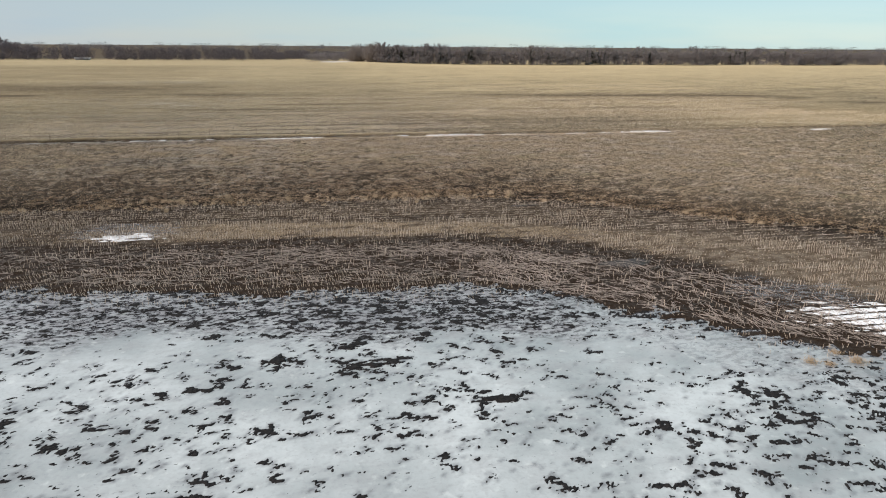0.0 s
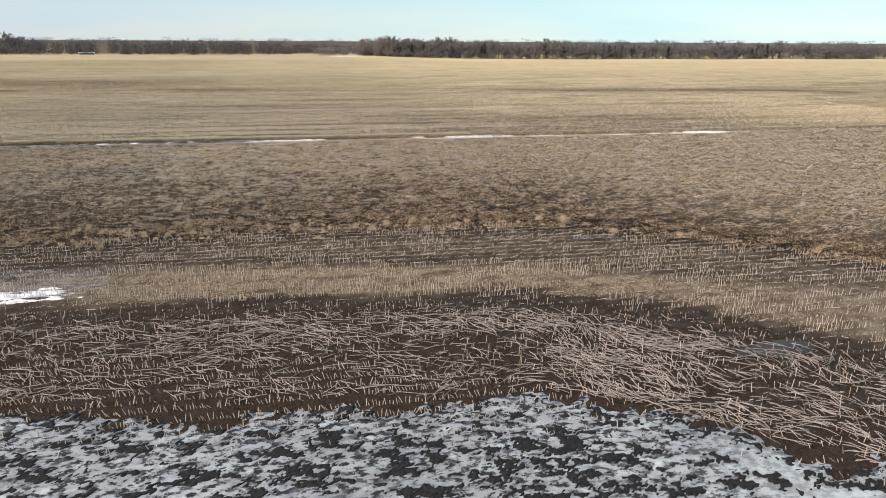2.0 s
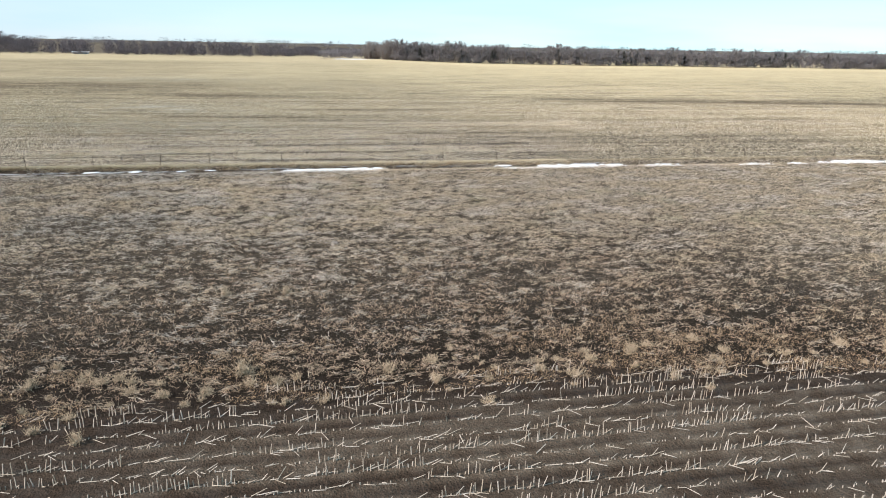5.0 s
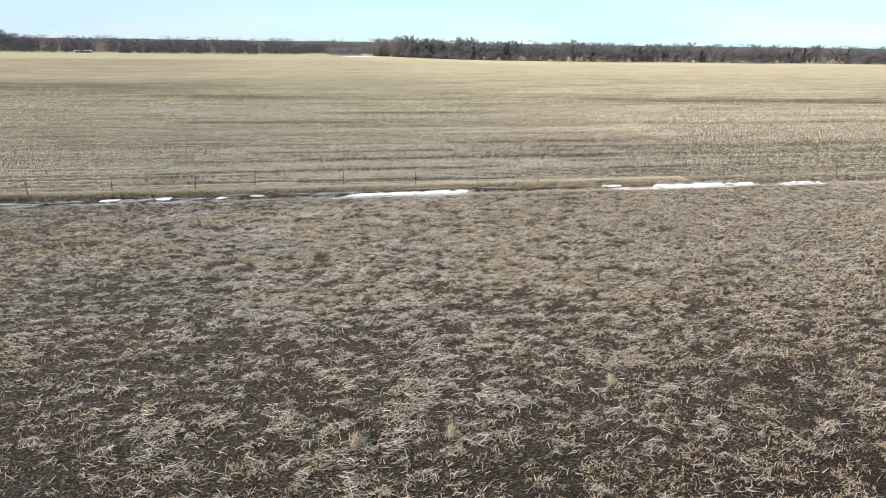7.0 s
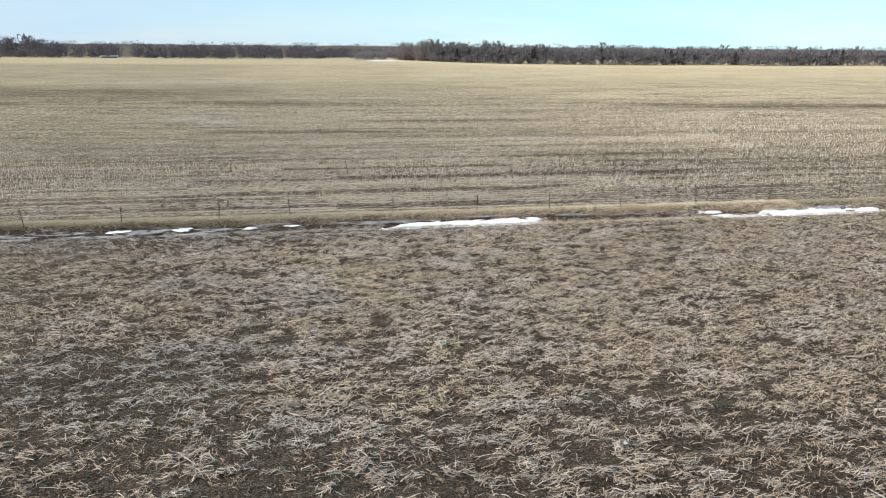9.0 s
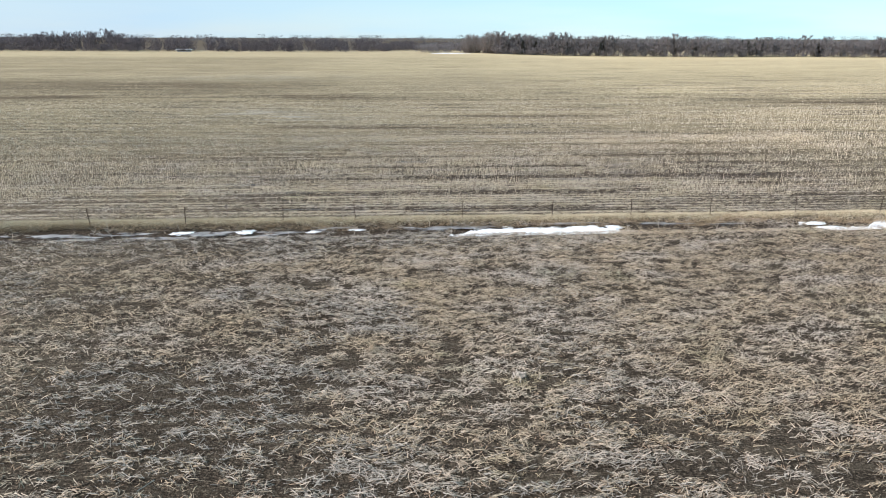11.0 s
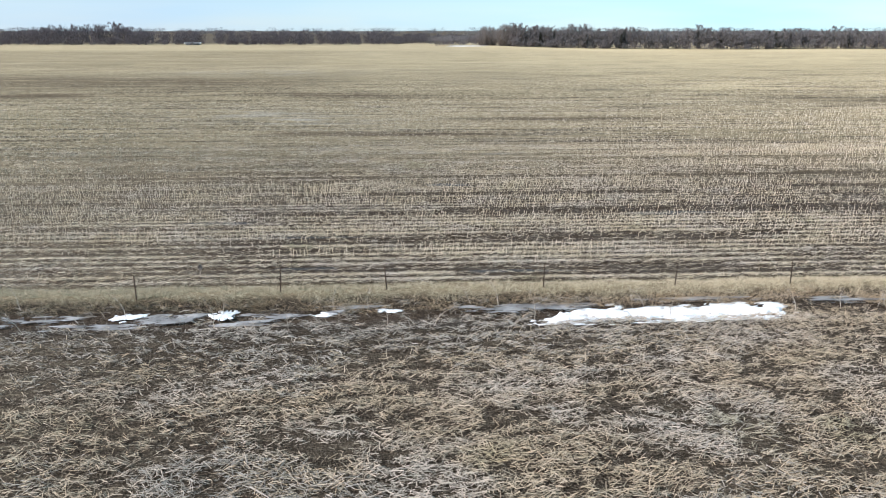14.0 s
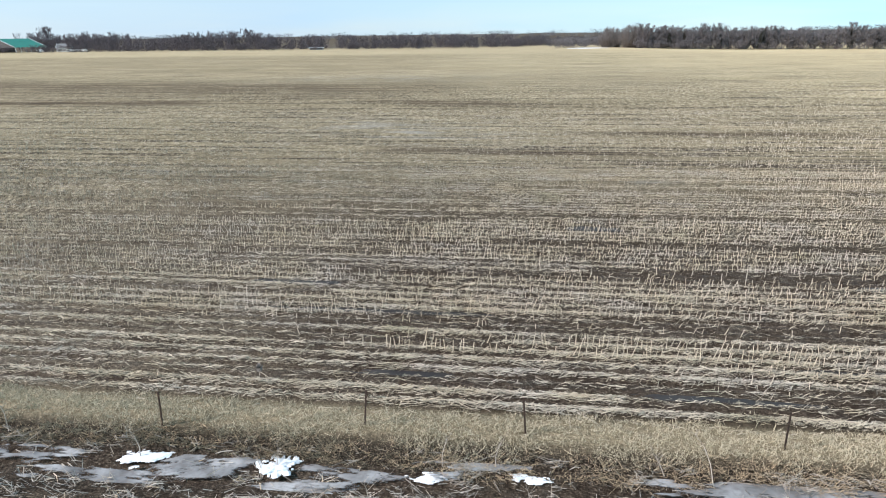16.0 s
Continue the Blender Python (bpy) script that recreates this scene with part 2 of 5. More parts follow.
def mat_grey_ice():
    n = Nodes("dirty_ditch_ice", 0.4, spec=0.2)
    c = n.mix(n.ramp(n.noise(0.8, 6.0), 0.36, 0.66), (0.12, 0.114, 0.110), (0.37, 0.36, 0.353))
    c = n.mix(n.ramp(n.noise(5.0, 5.0), 0.5, 0.7, 0.0, 0.6), c, (0.13, 0.11, 0.10))
    edge, _, _ = n.attr("thin")
    c = n.mix(n.ramp(edge, 0.35, 1.0, 0.0, 0.7), c, (0.10, 0.09, 0.085))
    n.put(n.ramp(n.math("ADD", edge, n.ramp(n.noise(1.6, 6.0, (0.5, 1.8, 1.0), 0.65), 0.3, 0.7, -0.45, 0.45)), 0.30, 0.9, 0.9, 0.0), n.bsdf.inputs["Alpha"])
    return n.done(c, n.ramp(edge, 0.2, 0.9, 0.4, 0.8), n.noise(3.0, 5.0), 0.4, 0.04)


def mat_film():
    """Wet snow gone to a thin see-through film."""
    n = Nodes("thin_wet_snow", 0.6, spec=0.3)
    edge, _, _ = n.attr("thin")
    cover = n.math("MULTIPLY", n.ramp(edge, 0.3, 0.95, 1.0, 0.0), n.ramp(n.noise(1.5, 6.0, (0.5, 1.9, 1.0), 0.68), 0.42, 0.64, 0.04, 0.42))
    n.put(cover, n.bsdf.inputs["Alpha"])
    return n.done(n.mix(n.ramp(n.noise(4.0, 5.0), 0.4, 0.65), (0.42, 0.41, 0.42), (0.26, 0.25, 0.25)))


def plain(name, a, b, rough=0.8, scale=2.0, metal=0.0, bump=0.3, spec=0.4):
    n = Nodes(name, rough, metal, spec)
    g = n.noise(scale, 5.0)
    return n.done(n.mix(n.ramp(g, 0.35, 0.68), a, b), None, g, bump, 0.02)


def twigs(name, a, b):
    """Thin twigs: light also comes through between them, so a share of it passes."""
    n = Nodes(name, 0.85, spec=0.1)
    c = n.mix(n.island(), a, b)
    n.done(c)
    through_light = n.node("ShaderNodeBsdfTranslucent", Color=c)
    both = n.node("ShaderNodeMixShader", Fac=0.42)
    out = n.tree.nodes["Material Output"]
    n.tree.links.new(n.bsdf.outputs[0], both.inputs[1])
    n.tree.links.new(through_light.outputs[0], both.inputs[2])
    n.tree.links.new(both.outputs[0], out.inputs["Surface"])
    return n.mat


M_GROUND, M_ICE, M_SNOW, M_GREY, M_FILM = mat_ground(), mat_ice(), mat_snow(), mat_grey_ice(), mat_film()
M_CRUST = plain("grey_snow_crust", (0.42, 0.42, 0.43), (0.66, 0.67, 0.68), 0.7, 1.6)
M_CLOD = plain("wet_mud_and_rot", (0.008, 0.008, 0.009), (0.024, 0.022, 0.021), 0.8, 9.0, spec=0.1)
M_WATER = plain("puddle_water", (0.022, 0.019, 0.018), (0.040, 0.035, 0.032), 0.5, 0.6, 0.0, 0.05, 0.15)
M_POST = plain("rusty_steel", (0.030, 0.022, 0.018), (0.075, 0.045, 0.030), 0.7, 14.0, 0.4)
M_BARK = plain("grey_bark", (0.085, 0.070, 0.060), (0.16, 0.135, 0.115), 0.9, 3.0)
M_TWIG = twigs("bare_twigs", (0.15, 0.137, 0.138), (0.23, 0.21, 0.207))
M_WOODS = twigs("far_brown_twigs", (0.085, 0.075, 0.081), (0.13, 0.116, 0.122))
# ridge trees: paler grey than M_WOODS, distance haze put into the colour
M_FAR = twigs("far_hazed_twigs", (0.12, 0.115, 0.12), (0.20, 0.19, 0.195))
M_WILLOW = twigs("willow_twigs", (0.19, 0.168, 0.155), (0.27, 0.238, 0.218))
M_CEDAR = twigs("cedar_needles", (0.055, 0.058, 0.050), (0.105, 0.105, 0.088))
M_ROOF = plain("green_sheet_metal", (0.010, 0.17, 0.11), (0.014, 0.22, 0.15), 0.45, 0.4)
M_TRIM = plain("white_painted_metal", (0.72, 0.72, 0.70), (0.82, 0.82, 0.80), 0.5, 0.8)
M_SHED = plain("dark_shed_boards", (0.06, 0.055, 0.05), (0.13, 0.12, 0.11), 0.8, 0.8)
M_GREYWALL = plain("weathered_white_boards", (0.26, 0.26, 0.26), (0.36, 0.36, 0.35), 0.8, 0.8)
M_GREYROOF = plain("grey_shingles", (0.12, 0.12, 0.12), (0.2, 0.2, 0.2), 0.85, 0.8)


# ---- shared mesh tools ----
def lattice(ix, iy, seed):
    h = (ix * 374761393 + iy * 668265263 + seed * 974634397) & 0xFFFFFFFF
    h = ((h ^ (h >> 13)) * 1274126177) & 0xFFFFFFFF
    return ((h ^ (h >> 16)) & 0xFFFF) / 65535.0


def vnoise(x, y, seed=0):
    x, y = np.asarray(x, float), np.asarray(y, float)
    ix, iy = np.floor(x).astype(np.int64), np.floor(y).astype(np.int64)
    fx, fy = x - ix, y - iy
    fx, fy = fx * fx * (3 - 2 * fx), fy * fy * (3 - 2 * fy)
    a, b = lattice(ix, iy, seed), lattice(ix + 1, iy, seed)
    c, d = lattice(ix, iy + 1, seed), lattice(ix + 1, iy + 1, seed)
    return (a + (b - a) * fx) * (1 - fy) + (c + (d - c) * fx) * fy


def fbm(x, y, octaves=4, seed=0, gain=0.5):
    total, amp, norm = 0.0, 1.0, 0.0
    for k in range(octaves):
        total = total + amp * vnoise(np.asarray(x) * 2 ** k + 17.3 * k, np.asarray(y) * 2 ** k - 9.1 * k, seed + k)
        norm += amp
        amp *= gain
    return total / norm


def smooth(a, b, v):
    s = np.clip((np.asarray(v, float) - a) / (b - a), 0, 1)
    return s * s * (3 - 2 * s)


def quad_mesh(name, verts, quads, mat, soft=False):
    verts, quads = np.ascontiguousarray(verts, np.float32), np.ascontiguousarray(quads, np.int32)
    me = bpy.data.meshes.new(name)
    me.vertices.add(len(verts))
    me.vertices.foreach_set("co", verts.ravel())
    me.loops.add(quads.size)
    me.loops.foreach_set("vertex_index", quads.ravel())
    me.polygons.add(len(quads))
    me.polygons.foreach_set("loop_start", np.arange(0, quads.size, 4, dtype=np.int32))
    me.update(calc_edges=True)
    me.polygons.foreach_set("use_smooth", np.full(len(quads), soft))
    me.materials.append(mat)
    return me


def joined(*pieces):
    verts, quads, start = [], [], 0
    for v, q in pieces:
        verts.append(v)
        quads.append(q + start)
        start += len(v)
    return np.concatenate(verts), np.concatenate(quads)


def prisms(p0, p1, r0, r1, sides=3, cap=False):
    """Tapered round sticks from p0 to p1."""
    n = len(p0)
    axis = p1 - p0
    axis = axis / np.maximum(np.linalg.norm(axis, axis=1, keepdims=True), 1e-6)
    side = np.cross(axis, np.where(np.abs(axis[:, 2:]) > 0.8, [[1.0, 0.13, 0]], [[0, 0.1, 1.0]]))
    side /= np.linalg.norm(side, axis=1, keepdims=True)
    other = np.cross(axis, side)
    r0, r1 = np.broadcast_to(r0, n)[:, None, None], np.broadcast_to(r1, n)[:, None, None]
    a = np.arange(sides) * 2 * np.pi / sides
    if sides == 2:  # far stalks: the two faces of an open prism
        a = np.array([np.pi * 0.1, np.pi * 0.5, np.pi * 0.9]) + np.pi
    ring = side[:, None] * np.cos(a)[None, :, None] + other[:, None] * np.sin(a)[None, :, None]
    verts = np.concatenate([p0[:, None] + ring * r0, p1[:, None] + ring * r1], 1).reshape(-1, 3)
    k = np.arange(sides)
    if sides == 2:
        sides = 3
        q = np.stack([k, k + 1, k + 4, k + 3], 1)
    else:
        q = np.stack([k, (k + 1) % sides, (k + 1) % sides + sides, k + sides], 1)
    if cap and sides == 4:
        q = np.concatenate([q, [[4, 5, 6, 7]]])
    quads = (q[None] + (np.arange(n) * 2 * sides)[:, None, None]).reshape(-1, 4)
    return verts, quads


def ribbons(p, yaw, length, width, arch, tilt, bend):
    """Curled strips of leaf and split stalk that lie on the ground, two faces each."""
    n = len(p)
    d = np.stack([np.cos(yaw), np.sin(yaw), np.zeros(n)], 1)
    s = np.stack([-np.sin(yaw), np.cos(yaw), np.zeros(n)], 1)
    rows = []
    for u in (-0.5, 0.0, 0.5):
        c = p + d * (u * length)[:, None] + s * (bend * (0.25 - u * u) * 4)[:, None]
        c[:, 2] += arch * (1 - 4 * u * u) + 2 * u * tilt
        w = s * (width * (0.5 if u == 0 else 0.32))[:, None]
        w[:, 2] += width * 0.35 * np.sin(yaw * 7 + u)
        rows += [c - w, c + w]
    verts = np.stack(rows, 1).reshape(-1, 3)
    q = np.array([[0, 2, 3, 1], [2, 4, 5, 3]])
    return verts, (q[None] + (np.arange(n) * 6)[:, None, None]).reshape(-1, 4)


def litter(p, yaw, length, width, tilt, curled):
    """Loose bits on the ground: a share of curled strips, the rest straight splinters."""
    s = rng.random(len(p)) < curled
    a = ribbons(p[s], yaw[s], length[s], width[s], rng.uniform(0.0, 0.05, s.sum()), tilt[s], rng.normal(0, 0.02, s.sum()))
    s = ~s
    d = np.stack([np.cos(yaw[s]) * length[s], np.sin(yaw[s]) * length[s], 2 * tilt[s]], 1) / 2
    w = np.stack([-np.sin(yaw[s]) * width[s], np.cos(yaw[s]) * width[s], rng.normal(0, 0.4, s.sum()) * width[s]], 1) / 2
    flat = np.stack([p[s] - d - w, p[s] + d - w * 0.6, p[s] + d + w * 0.6, p[s] - d + w], 1).reshape(-1, 3)
    return joined(a, (flat, np.arange(len(flat)).reshape(-1, 4)))


def sheet(xs, ys, height):
    """A height field over a grid; height(x, y) gives z."""
    gx, gy = np.meshgrid(xs, ys)
    verts = np.stack([gx.ravel(), gy.ravel(), np.asarray(height(gx, gy)).ravel()], 1)
    nx, ny = len(xs), len(ys)
    i = (np.arange(ny - 1)[:, None] * nx + np.arange(nx - 1)[None]).ravel()
    return verts, np.stack([i, i + 1, i + 1 + nx, i + nx], 1)


def kept(verts, quads, keep):
    """Drops the quads without a kept corner, and loose corners."""
    quads = quads[keep[quads].any(1)]
    used = np.unique(quads)
    index = np.zeros(len(verts), np.int64)
    index[used] = np.arange(len(used))
    return verts[used], index[quads]


def part(name, me, parent, label=""):
    ob = new(name, me)
    ob.parent = parent
    return tagged(ob, label)


def box(sx, sy, sz, at=(0, 0, 0), bevel=0.0):
    bm = bmesh.new()
    bmesh.ops.create_cube(bm, size=1.0)
    bmesh.ops.scale(bm, vec=(sx, sy, sz), verts=bm.verts)
    if bevel:
        bmesh.ops.bevel(bm, geom=list(bm.edges), offset=bevel, segments=1, affect="EDGES")
    bmesh.ops.translate(bm, vec=at, verts=bm.verts)
    return bm


def solid(name, bm, mat):
    me = bpy.data.meshes.new(name)
    bm.to_mesh(me)
    bm.free()
    me.materials.append(mat)
    return me


# ---- the plan: lines across the land, y as a function of x ----
def line(xs, ys):
    return lambda x: np.interp(x, xs, ys)


ICE_EDGE = line((-60, -16, -9, -2, 2, 6, 9, 11.2, 13.4, 16.3, 18.8, 20.5, 22.1, 24, 25.6, 28.6, 31, 34, 45), (24, 17.4, 15.7, 14.9, 14.0, 13.7, 13.0, 13.9, 13.4, 12.3, 11.0, 8.1, 6.9, 4.9, 3.2, 1.6, 0.2, -2.5, -12))
MAT_LOW = line((-60, -17, -10, 4.7, 15.6, 21.8, 27, 33, 50), (28, 20.7, 20.1, 17.3, 12.9, 7.6, 3.4, -0.8, -10))
MAT_TOP = line((-60, -19, -11, -3, 5, 13.6, 22, 25, 29.6, 33, 36, 55), (34, 26.2, 24.9, 24.3, 24.2, 23.0, 20.4, 17.2, 13.7, 9, 5.5, -6))
SILT_TOP = line((-60, -22, -9, 5.3, 17.3, 28, 36, 45, 60), (36, 33.0, 32.0, 30.4, 28.4, 23.8, 19.7, 14.4, 6))
WEEDS = line((-60, -23, -9, 5.5, 21, 31, 38, 47, 60), (42, 37.2, 37.0, 37.2, 36.0, 30.5, 24.5, 18, 9))
FENCE_Y, ROW, ROW0 = 85.7, 0.762, 87.45


def old_rows(x, y):
    """Where last year's rows still show in the mud past the silt."""
    return smooth(24.5, 26, y) * (1 - smooth(37.5, 38.5, y)) * smooth(-1, 1.5, y - SILT_TOP(x)) * (1 - smooth(-2, 1, y - WEEDS(x)))


def ground_z(x, y):
    x, y = np.asarray(x, float), np.asarray(y, float)
    z = 0.06 * (fbm(x * 0.15, y * 0.15, 3, 5) - 0.5)
    z = z - 0.22 * (1 - 0.7 * smooth(45, 75, x)) * np.exp(-((y - 83.3) / 0.9) ** 2) + 0.22 * np.exp(-((y - 85.6) / 1.0) ** 2)
    field = smooth(86.6, 87.6, y) * (1 - smooth(118, 126, y))
    z = z - 0.05 * field * np.cos((y - ROW0) / ROW * 2 * np.pi + np.pi)
    z = z - 0.05 * smooth(-2, 3, ICE_EDGE(x) - y)
    z = z - 0.03 * old_rows(x, y) * np.cos((y - ROW0) / ROW * 2 * np.pi + np.pi)
    z = z - 0.5 * np.exp(-((y - 160) / 45) ** 2) - (1.0 * smooth(-20, 120, x) + 1.4 * smooth(40, 160, x)) * smooth(300, 520, y) - 2.4 * smooth(330, 640, y) * (1 - smooth(-60, 60, x))
    z = z + 3.0 * smooth(1000, 1500, y) * (1 - smooth(1800, 2700, y)) * (0.75 + 0.5 * vnoise(x / 500, y / 900, 3))
    return z


def dark_streaks(x, y):
    """Wet dark soil that shows through the far stubble, and a weak brown tint far out to the left."""
    wave = 3.0 * (fbm(x * 0.03, y * 0.0 + 2.0, 3, 151) - 0.5)
    broken = 0.35 + 0.65 * smooth(0.40, 0.58, fbm(x * 0.045, y * 0.12, 4, 152, 0.6))
    wet = broken * np.exp(-((y - 186.5 - wave) / 5.5) ** 2) * smooth(22, -30, x) * smooth(-150, -110, x)
    wet = np.maximum(wet, 0.72 * np.exp(-((y - 214 - 0.12 * np.abs(x + 60)) / 24) ** 2) * smooth(-12, -55, x))
    # broad weak brown tint over the far left of the field
    wet = np.maximum(wet, 0.30 * smooth(-15, -80, x) * smooth(245, 290, y) * smooth(540, 440, y))
    brow = np.interp(x, (40, 60, 83, 120, 142, 152, 158), (181, 180.5, 176.6, 175, 170.5, 162, 140))
    wet = np.maximum(wet, 0.85 * np.exp(-((y - brow + 5 + wave) / 6.0) ** 2) * smooth(40, 75, x) * smooth(190, 160, x))
    wet = np.maximum(wet, 0.9 * np.exp(-((y - 136.3 + 0.09 * (x + 14)) / 1.9) ** 2) * smooth(-32, -26, x) * smooth(3, -3, x))
    return np.maximum(wet, 0.8 * np.exp(-((y - 150.5) / 2.2) ** 2) * smooth(-12, -4, x) * smooth(34, 20, x))


def grey_washes(x, y):
    """Silted straw, washed grey where meltwater stood."""
    wash = np.exp(-((x + 29) / 15) ** 2 - ((y - 153 + 0.3 * (x + 29)) / 9) ** 2)
    wash = np.maximum(wash, 0.8 * np.exp(-((x + 50) / 28) ** 2 - ((y - 248) / 13) ** 2))
    return np.maximum(wash, np.exp(-((x + 2.8) / 2.2) ** 2 - ((y - 122.4) / 1.0) ** 2))


def stations(*spans):
    """Grid lines: (start, end, step) spans joined end to end."""
    out = []
    for a, b, step in spans:
        out += list(np.linspace(a, b, max(1, round((b - a) / step)), endpoint=False))
    return np.array(out + [spans[-1][1]])


def build_ground():
    xs = stations((-4800, -1000, 400), (-1000, -300, 50), (-300, -60, 8), (-60, 70, 1.6), (70, 300, 8), (300, 1000, 50), (1000, 4800, 400))
    ys = stations((-4800, -600, 420), (-600, -60, 30), (-60, 10, 1.0), (10, 24, 0.6), (24, 39, 0.19), (39, 82, 0.6), (82, 100, 0.19), (100, 126, 0.254), (126, 200, 1.25), (200, 320, 3.0), (320, 900, 12), (900, 2800, 60), (2800, 4800, 200))
    verts, quads = sheet(xs, ys, ground_z)
    me = quad_mesh("ground", verts, quads, M_GROUND, True)
    x, y = verts[:, 0].astype(float), verts[:, 1].astype(float)
    wob = 3.0 * (fbm(x * 0.12, y * 0.12, 4, 31) - 0.5)
    mud = 1 - smooth(-2.0, 3.0, y - WEEDS(x) + wob)
    silt = smooth(0.2, 2.6, y - MAT_TOP(x) + wob) * (1 - smooth(-1.6, 1.2, y - SILT_TOP(x) + wob))
    silt = np.maximum(silt, 0.9 * smooth(0, 4, y - MAT_TOP(x) - 2) * (1 - smooth(-1, 3, y - SILT_TOP(x))) * smooth(24, 34, x))
    silt = np.maximum(silt, 0.42 * smooth(0, 2, y - SILT_TOP(x)) * (1 - smooth(-3, 0, y - WEEDS(x))))
    thatch = smooth(-2, 24, y - WEEDS(x) - 2) * 0.26 * (1 - 0.6 * smooth(81.0, 82.3, y)) * (1 - smooth(84.6, 85.6, y)) + smooth(87, 88, y) * 0.12 + smooth(100, 136, y) * 0.5
    thatch = np.maximum(thatch, 0.75 * smooth(26, 48, np.abs(x + 5)) * smooth(87, 88, y))
    thatch = np.maximum(thatch, 0.9 * smooth(14, 38, np.abs(x - 2)) * smooth(2, 20, y - WEEDS(x)) * (1 - smooth(81.5, 82.5, y) * (1 - 0.8 * np.maximum(smooth(16, 30, x), smooth(-34, -48, x))) * (1 - smooth(84.5, 86, y))))
    silt = np.clip(silt + 0.30 * old_rows(x, y) * np.cos((y - ROW0) / ROW * 2 * np.pi) * smooth(0.3, 0.6, fbm(x * 0.4, y * 1.3, 3, 35)), 0, 1)
    silt = silt * (1 - 0.75 * smooth(-3, -11, x) * smooth(0.25, 0.5, fbm(x * 0.3, y * 0.5, 3, 34)))
    mud = np.maximum(mud, 0.85 * np.maximum(smooth(12, 4, x) * smooth(-34, -26, x), smooth(0.42, 0.58, fbm(x * 0.11, 0 * x + 4, 3, 171))) * np.exp(-((y - 83.2) / 1.0) ** 2))
    side = smooth(65, 110, np.abs(x + 5))
    mud = np.maximum(mud, 0.9 * smooth(87, 87.6, y) * (1 - smooth(98, 122, y)) * (1 - smooth(26, 48, np.abs(x + 5))))
    far = (1 - smooth(700, 800, y)) * (np.maximum(0.5 * smooth(100, 148, y) + 0.12 * smooth(150, 230, y), 0.5 * side * smooth(87, 89, y)) + 0.3 * smooth(170, 290, y + 60 * (fbm(x / 60, y / 60, 4, 77) - 0.5)))
    far = np.clip(far + 0.3 * smooth(15, 60, x) * smooth(178, 196, y) * (1 - smooth(700, 800, y)), 0, 1)
    lead, drying = dark_streaks(x, y), grey_washes(x, y)
    grass = np.exp(-((y - 86.1) / 0.95) ** 4)
    drill = smooth(100, 130, y) * (1.0 - 0.5 * smooth(200, 330, y)) * (1 - smooth(430, 520, y))
    tick = np.maximum(0.5 * smooth(110, 150, y) + 0.4 * smooth(150, 210, y), 0.55 * smooth(26, 48, np.abs(x + 5)) * smooth(87, 88, y)) * (1 - 0.8 * smooth(240, 330, y)) * (1 - smooth(330, 520, y))
    tick = np.maximum(tick, 0.7 * smooth(40, 80, x) * smooth(0, 12, y - WEEDS(x)) * (1 - smooth(84.0, 85.0, y)))
    for name, (a, b, c) in (("zone", (mud, silt, thatch)), ("reach", (far, lead, grass)), ("rows", (drill, tick, drying))):
        layer = me.color_attributes.new(name, "FLOAT_COLOR", "POINT")
        layer.data.foreach_set("color", np.stack([a, b, c, np.ones_like(a)], 1).astype(np.float32).ravel())
    tagged(new("ground", me), "dark wet soil of a harvested corn field in early spring", "ground", kind="structure")


build_ground()


# ---- pond ice and the rot that pokes through it ----
def ice_depth(x, y):
    """Positive on the pond, in metres from its ragged edge."""
    d = (ICE_EDGE(x) - y) * 0.85
    return d + 4.2 * (fbm(x * 0.30, y * 0.35, 5, 11, 0.65) - 0.5) + 4.6 * (fbm(x * 1.2, y * 1.7, 5, 12, 0.72) - 0.5) * smooth(5.0, 0.5, np.abs(d))


def ice_z(x, y):
    d = ice_depth(x, y)
    z = -0.09 + 0.13 * smooth(-0.3, 1.4, d) + 0.02 * (fbm(x * 0.9, y * 1.2, 4, 13) - 0.5)
    return ground_z(x, y) * 0.4 + z


def band(x, y):
    """The mottled strip of thin grey ice along the shore."""
    d = ICE_EDGE(x) - y
    return smooth(-1.5, 0.5, d) * (1 - smooth(5.5, 9.5, d + 5.0 * (fbm(x * 0.2, y * 0.3, 3, 29) - 0.5)))


SPOTTED = line((-30, -8, -3, 1, 4, 8.5, 12.5, 17, 21, 25, 40), (15, 12.0, 8.8, 7.4, 6.8, 5.4, 5.3, 6.2, 4.8, 2.6, -3))


